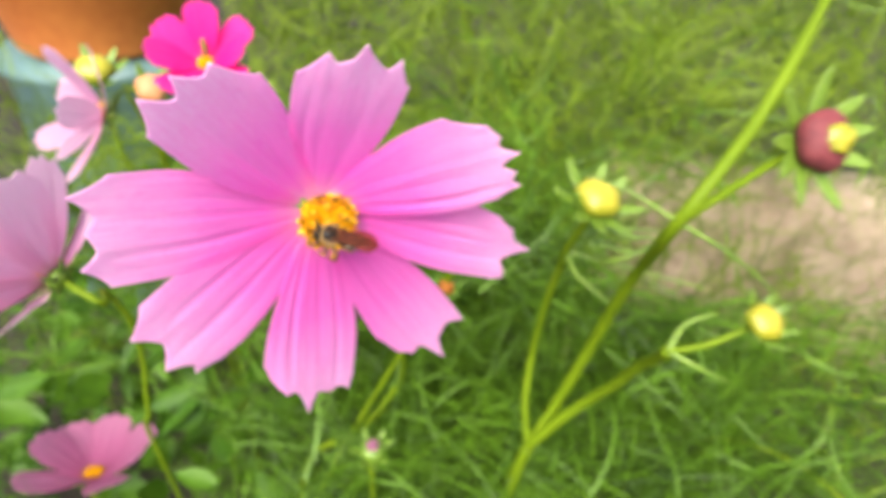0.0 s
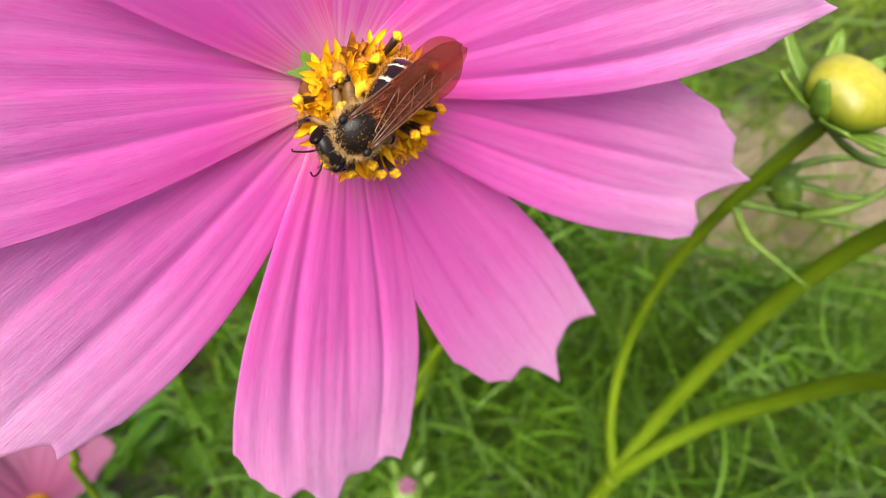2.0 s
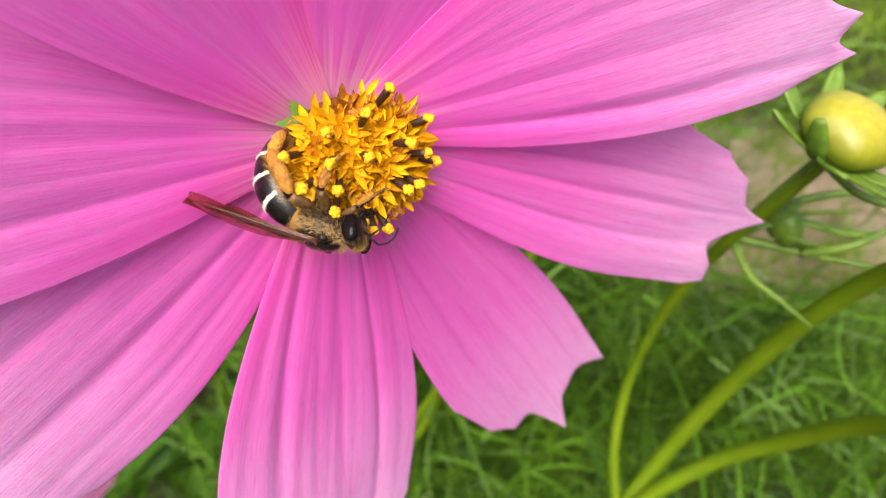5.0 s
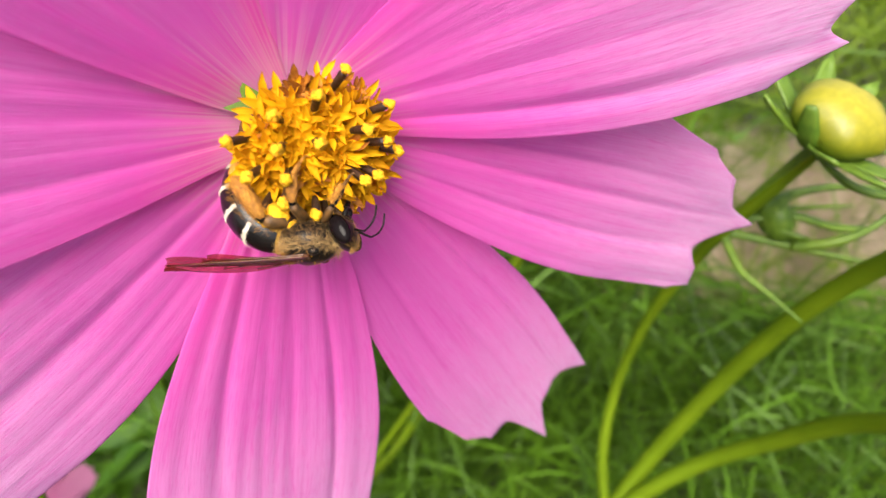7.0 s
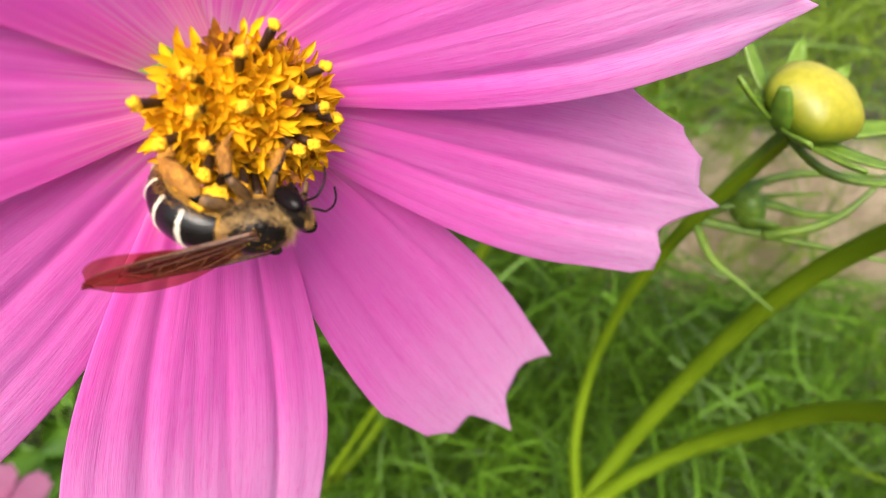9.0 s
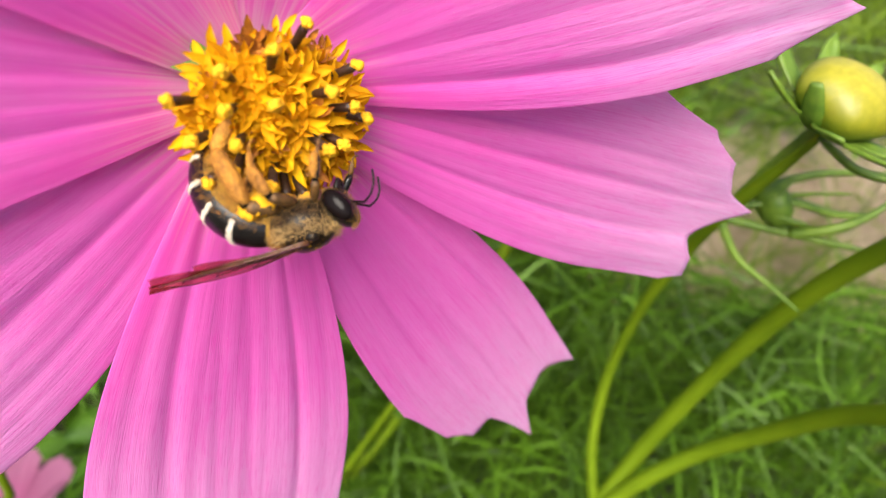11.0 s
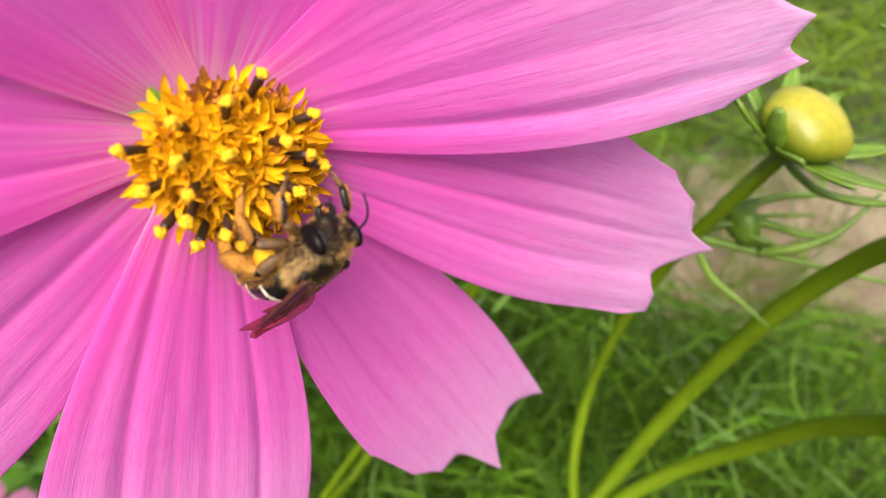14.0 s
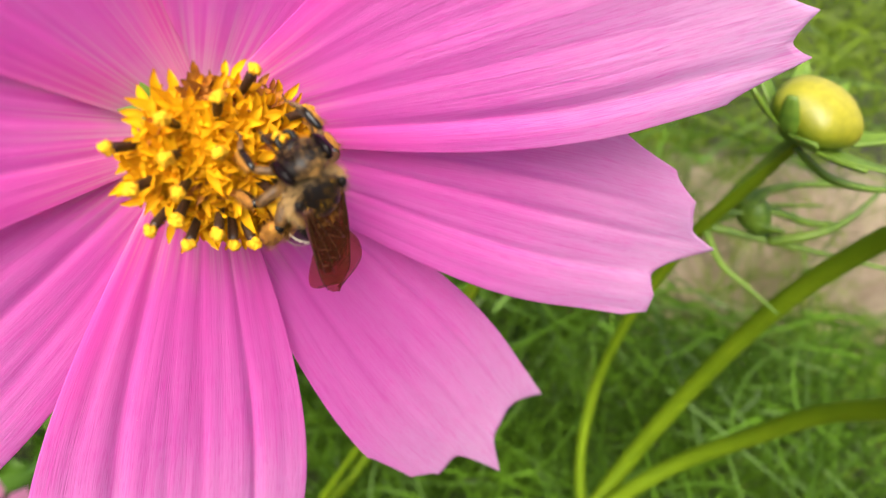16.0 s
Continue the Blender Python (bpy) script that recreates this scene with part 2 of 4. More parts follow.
def wing_material():
    m, t, b = shader("wing_membrane", (0.16, 0.035, 0.02), 0.30, Specular_IOR_Level=0.5)
    c = t.nodes.new("ShaderNodeTexCoord")
    n = node(t, "ShaderNodeTexNoise", Scale=900.0, Detail=3.0)
    t.links.new(c.outputs["Object"], n.inputs["Vector"])
    t.links.new(ramp(t, n.outputs[0], [(0.3, (0.06, 0.013, 0.006)), (0.7, (0.18, 0.045, 0.020))]), b.inputs["Base Color"])
    bumped(t, b, n.outputs[0], 0.6, 0.0001)
    tp = t.nodes.new("ShaderNodeBsdfTransparent")
    tp.inputs[0].default_value = (0.76, 0.42, 0.32, 1)
    s = t.nodes.new("ShaderNodeMixShader")
    s.inputs[0].default_value = 0.60
    t.links.new(b.outputs[0], s.inputs[1])
    t.links.new(tp.outputs[0], s.inputs[2])
    t.links.new(s.outputs[0], t.nodes["Material Output"].inputs[0])
    return m


WING = wing_material()
VEIN = mottled("wing_vein", (0.03, 0.009, 0.004), (0.13, 0.05, 0.02), 600.0, 0.25, 0.3, 0.00005)

# ============ ground ============
SOIL = mottled("soil", (0.012, 0.011, 0.005), (0.045, 0.035, 0.02), 30.0, 0.95, 1.0, 0.01)
g = Geo()
nn = 61
pts = []
for i in range(nn):
    for j in range(nn):
        x, y = [math.copysign(abs(k / 30 - 1) ** 5, k / 30 - 1) * 400000 + (k / 30 - 1) * 900 for k in (i, j)]
        pts.append((x, y + 300, 14 * noise.noise(Vector((x, y, 0)) / 90) if abs(x) < 900 and abs(y) < 900 else 0))
g.grid(pts, nn, nn)
tagged(new("ground", g.mesh("ground", SOIL)), "dark brown garden soil under the plants", "ground", kind="structure")


# ============ petals ============
def toothed(v, knots):
    """Reach of the tip across a petal: pointed teeth with rounded notches between."""
    for k in range(len(knots) - 1):
        (v0, a), (v1, b) = knots[k], knots[k + 1]
        if v <= v1 or k == len(knots) - 2:
            t = min(1.0, max(0.0, (v - v0) / (v1 - v0)))
            return a + (b - a) * (t ** 1.45 if b > a else 1 - (1 - t) ** 1.45)
    return knots[-1][1]


def petal_mesh(name, material, halves, rise, twist, teeth, folds, seed, lift=0.0, ripple=1.0, belly=0.72, droop=0.25):
    """halves: widths on both sides of the axis; teeth: (across, reach), rising across; folds: (across, depth, breadth); all in mm."""
    ns, nv, r0 = 64, 121, 2.2
    g, pts, uv = Geo(), [], []
    full = 0.98 * max(r for _, r in teeth)
    for j in range(nv):
        v = 2 * j / (nv - 1) - 1
        reach = toothed(v, teeth)
        for i in range(ns):
            s = i / (ns - 1)
            x = r0 + s * (reach - r0)
            q = max(0.0, min(1.15, (x - r0) / (full - r0)))
            w = 0.2 + 0.8 * math.sin(math.pi / 2 * min(1, q / belly)) ** 1.05
            y = v * halves[v > 0] * w
            z = lift + rise * q ** 1.25 + twist * v * q
            z -= droop * abs(v) ** 3 * q
            swell = math.sin(math.pi * min(1, 0.12 + s * 0.86)) ** 0.8
            for c, d, b in folds:
                z -= 0.6 * d * w * swell * math.exp(-((v - c - 0.05 * math.sin(3 * s + seed)) / b) ** 2)
            wave = v + 0.03 * math.sin(5 * s + seed)
            z += ripple * w * swell * (0.05 * math.sin(9 * wave + seed + 0.8 * math.sin(2 * s + seed)) + 0.03 * math.sin(23 * wave + 2 * seed + s) + 0.016 * math.sin(47 * wave + 3 * seed + 2 * s))
            z += 0.45 * noise.noise(Vector((s * 3, v * 2, seed * 3.7))) * s
            z += 0.08 * noise.noise(Vector((s * 9, v * 7, seed * 1.9))) * s
            z += 0.3 * math.sin(5 * v + seed * 2) * max(0, s - 0.8) / 0.2
            pts.append((x, y, z))
            uv.append((v * 0.5 + seed * 3.1, q))
    g.grid(pts, nv, ns, False, uv)
    return g.mesh(name, material)


def thicken(ob, t=0.0002):
    m = ob.modifiers.new("thickness", "SOLIDIFY")
    m.thickness, m.offset = t, 0
    return ob


# ============ the main flower ============
flower = new("cosmos_flower")
flower.matrix_world = Matrix(((0.8797, 0.0919, 0.4665), (0.4137, 0.3354, -0.8464), (-0.2342, 0.9376, 0.2570))).to_4x4()
flower.location = (0, 0, 0.45)
tagged(flower, "open pink cosmos flower with golden yellow centre", "flower")

FOLDS = [(-0.35, 0.8, 0.12), (0.3, 0.9, 0.1)]


def petal(axis, halves, rise, twist, lift, teeth, folds, seed, ripple=1.0):
    p = part("petal", petal_mesh("petal", PINK, halves, rise, twist, teeth, folds, seed, lift, ripple), flower, "pink petal with long folds and toothed tip")
    p.matrix_basis = Matrix.Rotation(radians(axis), 4, "Z")
    return thicken(p)


# axis, half widths, rise, twist, lift, teeth, folds
petal(86.5, (9.9, 9.6), 14, 0, -0.05, [(-1, 25.5), (-0.7, 29.8), (-0.52, 27.7), (0, 31.0), (0.16, 28.2), (0.36, 27.4), (0.56, 28.8), (1, 25)],
      [(0.3, 0.35, 0.14), (-0.35, 0.3, 0.12), (0.68, 0.4, 0.08)], 0.7, 0.5)
petal(29.5, (9.8, 9.2), 19, 1.0, 0.4, [(-1, 29.5), (-0.82, 33.6), (-0.66, 32.3), (-0.5, 33.2), (-0.3, 31.4), (-0.13, 34.6), (0.08, 31.9), (0.3, 32.4), (0.6, 30.9), (1, 25)],
      [(0.15, 0.3, 0.1), (-0.7, 1.1, 0.08), (-0.28, 0.4, 0.09), (0.5, 0.25, 0.12)], 1.7, 1.2)
petal(351, (8.9, 7.9), 7, 3.0, 0.3, [(-1, 41.5), (-0.92, 43.9), (-0.68, 43.0), (-0.46, 41.4), (-0.02, 46.8), (0.18, 42.1), (0.48, 40.3), (0.76, 36.8), (1, 30.5)],
      [(0.35, 0.5, 0.07), (0.02, 0.45, 0.05), (-0.42, 0.65, 0.06)], 2.7, 1.2)
petal(313, (9.5, 8.7), -5, 0, -0.2, [(-1, 33.5), (-0.86, 41.2), (-0.74, 42.8), (-0.64, 44.8), (-0.36, 44.5), (-0.11, 53.0), (0.16, 46.0), (0.5, 45.0), (1, 48.2)],
      [(0.62, 0.75, 0.05), (0.1, 0.35, 0.06), (-0.35, 0.3, 0.07)], 3.7)
low_petal = petal(271, (10.0, 10.3), -1.5, -2.9, 0.3, [(-1, 32.5), (-0.86, 35.8), (-0.7, 38), (-0.52, 40.0), (-0.36, 39.4), (0.0, 46.2), (0.2, 41.6), (0.5, 42.9), (0.7, 41.6), (0.92, 43.2), (1, 40)],
                  [(-0.48, 0.9, 0.08), (0.55, 0.8, 0.05), (0.14, 0.35, 0.06), (-0.12, 0.25, 0.06), (-0.75, 0.3, 0.08)], 4.7, 1.2)
near_petal = petal(222, (9.2, 10.2), 3.5, -2.0, -0.2, [(-1, 34), (-0.6, 39.2), (-0.1, 36.6), (0.36, 40.2), (0.66, 36.4), (0.82, 37.6), (1, 33)],
      [(-0.4, 0.5, 0.08), (0.22, 0.75, 0.09), (0.6, 0.35, 0.07)], 5.7)
petal(184, (9.8, 9.2), 7, -0.8, -0.1, [(-1, 34.5), (-0.68, 40.3), (-0.3, 37.0), (-0.06, 38.5), (0.26, 37.2), (0.6, 39.8), (1, 36)],
      [(0.4, 0.6, 0.09), (-0.2, 0.3, 0.08), (-0.55, 0.3, 0.08)], 6.7)
petal(138, (9.3, 9.2), 14, 0, 0.3, [(-1, 26.5), (-0.5, 33.0), (-0.3, 32.2), (0.06, 35.4), (0.26, 32.6), (0.65, 36.2), (1, 31.5)],
      [(0.3, 0.6, 0.12), (-0.35, 0.5, 0.1)], 7.7)
LOW_REST, NEAR_REST = low_petal.matrix_basis.copy(), near_petal.matrix_basis.copy()


# ---- disc ----
def dome(x, y):
    """Height of the disc's crown, in mm; its middle stands off the flower's axis."""
    r = math.hypot((x - 0.8) / 6.6, (y + 1.0) / 5.9)
    return 2.2 + 4.2 * max(0.0, 1 - r * r) - 0.18 * (x - 0.8)


g = Geo()
pts, nr, na = [], 14, 40
for i in range(nr):
    for j in range(na):
        r, a = 4.6 * (i + 0.05) / (nr - 1), 2 * math.pi * j / na
        x, y = 0.8 + r * math.cos(a), -1.0 + 0.88 * r * math.sin(a)
        pts.append((x, y, dome(x, y) - 1.5 + 0.35 * noise.noise(Vector((x, y, 0)) * 1.7)))
for j in range(na):
    a = 2 * math.pi * j / na
    pts.append((0.8 + 4.4 * math.cos(a), -1.0 + 3.9 * math.sin(a), -2.5))
g.grid(pts, nr + 1, na, True)
part("disc", g.mesh("disc", ORANGE_DISC), flower, "orange-brown crown of the flower's centre")


def star_mesh(name, material, lobe, spread, seed):
    """A tubular floret: a short tube that opens into five pointed lobes."""
    rnd = random.Random(seed)
    g = Geo()
    g.tube([(0, 0, -1.6), (0, 0, -0.6), (0, 0, 0.0)], [0.28, 0.34, 0.5], 7)
    for k in range(5):
        a = 2 * math.pi * k / 5 + rnd.uniform(-0.35, 0.35)
        out, side = Vector((math.cos(a), math.sin(a), 0)), Vector((-math.sin(a), math.cos(a), 0))
        up = spread * rnd.uniform(0.3, 1.6)
        n = lobe * rnd.uniform(0.75, 1.2)
        bend = rnd.uniform(-0.5, 0.5)
        pts = []
        for s, w in ((0, 0.15), (0.3, 0.27), (0.65, 0.2), (1, 0.02)):
            c = out * (0.34 + n * s * 0.8) + side * (bend * s * s) + Vector((0, 0, -0.05 + up * s - 0.35 * s * s * n))
            pts += [c - side * w + Vector((0, 0, 0.2)), c, c + side * w + Vector((0, 0, 0.2))]
        g.grid(pts, 4, 3)
    return g.mesh(name, material)


STARS = [star_mesh("floret", YELLOW, 1.3, 1.0, s) for s in range(12)]
SHORT = [star_mesh("floret", YELLOW, 0.85, 0.9, s + 40) for s in range(3)]
DEAD = [star_mesh("withered_floret", WITHERED, 0.8, 1.1, s + 20) for s in range(2)]
g = Geo()
g.tube([(0, 0, -0.6), (0, 0, 0.4), (0, 0, 1.5), (0, 0, 1.9)], [0.22, 0.25, 0.29, 0.22], 9)
TUBE = g.mesh("anther_tube", ANTHER)
KNOBS = []
for s in range(3):
    g = Geo()
    for k in range(5):
        a = 2 * math.pi * k / 5 + s
        g.ball((0.19 * math.cos(a), 0.19 * math.sin(a), 2.02 + 0.12 * math.sin(k * 2 + s)), (0.22, 0.22, 0.24), 7, 9, 0.7)
    g.ball((0, 0, 2.2), (0.27, 0.25, 0.26), 7, 9, 0.7)
    KNOBS.append(g.mesh("pollen_knob", POLLEN))


def floret(x, y, lean, data, spin, anther=0, size=1.0):
    z = dome(x, y)
    d = Vector((x - 0.8 + 0.6 * math.sin(spin * 7), y + 1.0 + 0.6 * math.cos(spin * 5), 0)) * lean + Vector((0.0, 0.0, 1.0))
    ob = part("floret", data, flower)
    ob.matrix_basis = Matrix.Translation(Vector((x, y, z)) * MM) @ turned(d, spin) @ Matrix.Scale(size, 4)
    if anther:
        t = part("anther_tube", TUBE, ob, "dark brown anther tube")
        t.location = (0, 0, 0.0004)
        k = part("pollen_knob", KNOBS[anther % 3], ob, "bright yellow pollen knob")
        k.rotation_euler = (0, 0, spin)
        k.location = (0, 0, 0.0004)
    return ob


# florets that carry a dark tube with a pollen knob
KNOBBED = [
    (1.1, 2.7), (-3.9, -0.3), (3.3, 1.4), (-2.2, 0.9), (2.0, 0.5), (-0.4, -0.1), (2.9, -0.3), (-3.2, -1.9), (-2.1, -0.4), (-1.7, -1.9), (2.6, -1.6), (-2.4, -3.4), (-1.7, -2.9), (-1.0, -4.1), (0.0, -3.3), (0.7, -4.0), (1.3, -4.2), (-0.3, 1.5), (4.0, -0.6), (1.8, -1.7),
]
rnd = random.Random(5)
for k, (x, y) in enumerate(KNOBBED):
    floret(x, y, 0.2, SHORT[k % 3], rnd.uniform(0, 6), k + 1, 1.0)
for k in range(175):
    r, a = 5.0 * math.sqrt((k + 0.5) / 175), k * 2.39996
    x, y = 0.8 + r * math.cos(a) + rnd.uniform(-0.2, 0.2), -1.0 + 0.86 * r * math.sin(a) + rnd.uniform(-0.2, 0.2)
    if min(math.hypot(x - p, y - q) for p, q in KNOBBED) < 0.55:
        continue
    old = (y > 2.2 and rnd.random() < 0.82) or rnd.random() < 0.06
    floret(x, y, 0.15, DEAD[k % 2] if old else STARS[k % 12], rnd.uniform(0, 6), 0, rnd.uniform(0.8, 1.2) * (0.85 if y > 2.6 else 1.0))

g = Geo()
pts = []
for i in range(9):
    s = i / 8
    for j in range(5):
        v = j / 2 - 1
        pts.append((3 + 9 * s, v * 1.5 * (1 - s) ** 0.6 * (0.6 + s), -0.4 - 1.5 * s + 0.3 * abs(v)))
g.grid(pts, 9, 5)
CALYX = g.mesh("sepal", SEPAL)
for a in (157, 47, 20, 108, 200, 245, 290, 335):
    part("sepal", CALYX, flower).matrix_basis = Matrix.Translation((0, 0, 0.0012 if a == 157 else 0.0001 if a == 47 else -0.006 if a == 108 else -0.0025)) @ Matrix.Rotation(radians(a), 4, "Z")

# ---- its stalk, which leaves downwards behind the petals ----
g = Geo()
g.tube(curve([(0, 0, -1), (0, -3, -14), (64, -87, -85), (55, -128, -100), (39, -173, -129), (79, -405, -240)]), [1.3 + 0.012 * k for k in range(41)], 10)
part("stalk", g.mesh("stalk", STEM), flower, "slender green flower stalk")


# ============ bee ============
def fuzz(count, surface, length, width, seed):
    """Short hairs; surface(u, v) gives a place and its normal."""
    rnd = random.Random(seed)
    g = Geo()
    for _ in range(count):
        p, n = surface(rnd.random(), rnd.random())
        d = (n * 0.8 + Vector([rnd.uniform(-0.7, 0.7) for _ in range(3)]) + Vector((-0.5, 0, 0))).normalized() * length * rnd.uniform(0.5, 1.3)
        s = d.cross(Vector([rnd.uniform(-1, 1) for _ in range(3)])).normalized() * width
        g.add([p - s, p + s, p + d], [(0, 1, 2)])
    return g


def on_ball(c, r, lo=0.0, hi=1.0):
    def surface(u, v):
        a, b = 2 * math.pi * u, math.acos(1 - 2 * (lo + (hi - lo) * v))
        n = Vector((math.sin(b) * math.cos(a), math.sin(b) * math.sin(a), math.cos(b)))
        return Vector(c) + Vector((n.x * r[0], n.y * r[1], n.z * r[2])), n
    return surface


bee = new("bee")
bee.scale = (1.08, 1.08, 1.08)
tagged(bee, "small black bee with cream bands, dusted with pollen, on the flower", "bee")
g = Geo()
g.ball((0, 0, 0), (1.8, 1.5, 1.4), 18, 26, 0.04)
thorax = part("thorax", g.mesh("thorax", BLACK), bee, "black thorax with a bald back and cream fur round it")
g = fuzz(2200, on_ball((0, 0, -0.02), (1.78, 1.5, 1.38), 0.2, 1.0), 0.46, 0.010, 1)
part("fur", g.mesh("fur", TAN, False), thorax, "tan fur")
g = fuzz(150, on_ball((0, 0, 0), (1.8, 1.5, 1.4), 0.0, 0.24), 0.16, 0.009, 2)
part("short_fur", g.mesh("short_fur", OCHRE, False), thorax)
COLLAR = mottled("cream_hair", (0.20, 0.11, 0.03), (0.66, 0.44, 0.18), 700.0, 0.8)
g = fuzz(1500, on_ball((0.05, 0, 0.35), (1.75, 1.55, 0.95), 0.30, 0.66), 0.52, 0.011, 21)
part("fringe", g.mesh("fringe", COLLAR, False), thorax, "cream fur fringe round the bald back")
g = fuzz(620, on_ball((-1.2, 0, 0.45), (0.6, 1.1, 0.75), 0.0, 0.8), 0.36, 0.012, 22)
part("rear_tuft", g.mesh("rear_tuft", OCHRE, False), thorax, "golden fur tuft at the waist")
rnd = random.Random(31)
g = Geo()
for _ in range(26):
    u, v = rnd.random(), rnd.random()
    p, n = on_ball((0, 0, 0), (1.82, 1.52, 1.42), 0.0, 0.26)(u, v)
    k = rnd.uniform(0.015, 0.03)
    g.ball(p, (k, k, k), 5, 6, 0.4)
part("pollen_grain", g.mesh("pollen_grain", POLLEN), thorax, "scattered yellow pollen grains")
for side in (-1, 1):
    g = Geo()
    g.ball((0.55, side * 1.25, 0.85), (0.34, 0.26, 0.24), 8, 12)
    part("tegula", g.mesh("tegula", BLACK), thorax, "small dark scale over the wing root")

# head, turning at the neck
g = Geo()
g.ball((0.62, 0, -0.1), (0.78, 1.36, 1.18), 16, 24, 0.03)
g.ball((1.1, 0, -0.62), (0.4, 0.62, 0.5), 8, 12)
head = part("head", g.mesh("head", BLACK), bee, "black head with pale facial fur")
HEAD_REST = Matrix.Translation(Vector((1.5, 0, -0.05)) * MM)
head.matrix_basis = HEAD_REST
for side in (-1, 1):
    g = Geo()
    g.ball((0.72, side * 1.1, -0.02), (0.56, 0.36, 0.98), 14, 18, 0.0, Matrix.Rotation(radians(side * 8), 3, "Z"))
    part("eye", g.mesh("eye", EYE), head, "glossy black compound eye")
    g = Geo()
    g.tube(curve([(1.22, side * 0.28, 0.05), (1.55, side * 0.5, 0.45), (1.8, side * 0.75, 0.75)], 4), [0.07] * 9, 7)
    g.tube(curve([(1.8, side * 0.75, 0.75), (2.3, side * 0.95, 0.7), (2.8, side * 1.0, 0.4), (3.2, side * 0.95, -0.15)], 5), [0.055 + 0.012 * (k % 2) for k in range(16)], 7)
    part("antenna", g.mesh("antenna", BLACK), head, "thin black elbowed antenna")
    g = Geo()
    g.tube(curve([(1.2, side * 0.4, -0.85), (1.55, side * 0.36, -1.15), (1.62, side * 0.05, -1.28)], 4), [0.18, 0.18, 0.17, 0.16, 0.14, 0.12, 0.1, 0.08, 0.04], 7)
    part("mandible", g.mesh("mandible", BLACK), head)


def on_face(u, v):
    a, b = math.pi * (u - 0.5) * 1.05, math.pi * (v - 0.5) * 1.15
    n = Vector((math.cos(a) * math.cos(b), math.sin(a) * math.cos(b), math.sin(b)))
    return Vector((0.62 + 0.79 * n.x, 1.2 * n.y, -0.1 + 1.18 * n.z)), n


part("facial_fur", fuzz(1500, on_face, 0.25, 0.010, 3).mesh("facial_fur", TAN, False), head, "pale tan facial fur")
g = fuzz(260, on_ball((0.1, 0, -0.25), (0.5, 1.25, 1.1), 0.25, 1.0), 0.24, 0.010, 33)
part("nape_fur", g.mesh("nape_fur", COLLAR, False), head, "cream fur at the neck")

# abdomen, curled towards the belly
BEND = 1.9


def belly(s, a, grow=0.0):
    """A place on the abdomen: s from waist to tip, a round it (0 is the back)."""
    length, w = 6.9, BEND * s
    c = Vector((-length / BEND * math.sin(w), 0, -length / BEND * (1 - math.cos(w))))
    up = Vector((-math.sin(w), 0, math.cos(w)))
    r = 1.78 * (math.sin(math.pi * min(1.0, 0.12 + 0.84 * s)) ** 0.62) * (1 - 0.25 * s) + grow
    return c + up * (r * 0.86 * math.cos(a)) + Vector((0, 1, 0)) * (r * math.sin(a))


g = Geo()
pts = [belly(i / 30, 2 * math.pi * j / 20) for i in range(31) for j in range(20)]
g.grid(pts, 31, 20, True)
abdomen = part("abdomen", g.mesh("abdomen", BELLY), bee, "curled abdomen with dusty yellow underside")
ABDOMEN_REST = Matrix.Translation(Vector((-1.5, 0, -0.2)) * MM)
abdomen.matrix_basis = ABDOMEN_REST
for k in range(5):
    a0, a1 = 0.02 + 0.188 * k, 0.02 + 0.188 * (k + 1) + 0.014
    g = Geo()
    g.grid([belly(min(1, a0 + (a1 - a0) * i / 8), -1.65 + 3.3 * j / 22, 0.03 + 0.05 * i / 8) for i in range(9) for j in range(23)], 9, 23)
    part("back_plate", g.mesh("back_plate", PLATE), abdomen, "glossy black back plate")
    if k > 0:
        g = Geo()
        g.grid([belly(a0 + 0.002 + (0.042 + 0.006 * math.sin(j * 2.1 + k)) * i / 3, -1.45 + 2.9 * j / 22, 0.05 + 0.05 * math.sin(math.pi * i / 3)) for i in range(4) for j in range(23)], 4, 23)
        part("band", g.mesh("band", CREAM), abdomen, "cream hair band")

        def on_rim(u, v, s0=a0):
            a = -1.45 + 2.9 * u
            q = s0 + 0.045 * v
            return belly(q, a, 0.07), (belly(q, a, 0.5) - belly(q, a)).normalized()
        part("band_hair", fuzz(260, on_rim, 0.14, 0.012, 50 + k).mesh("band_hair", CREAM, False), abdomen)


def on_belly(u, v):
    a = 1.3 + (2 * math.pi - 2.6) * u
    return belly(0.05 + 0.93 * v, a), (belly(0.05 + 0.93 * v, a, 0.5) - belly(0.05 + 0.93 * v, a)).normalized()


part("belly_fur", fuzz(3800, on_belly, 0.42, 0.014, 4).mesh("belly_fur", OCHRE, False), abdomen, "ochre fur dusted with pollen")


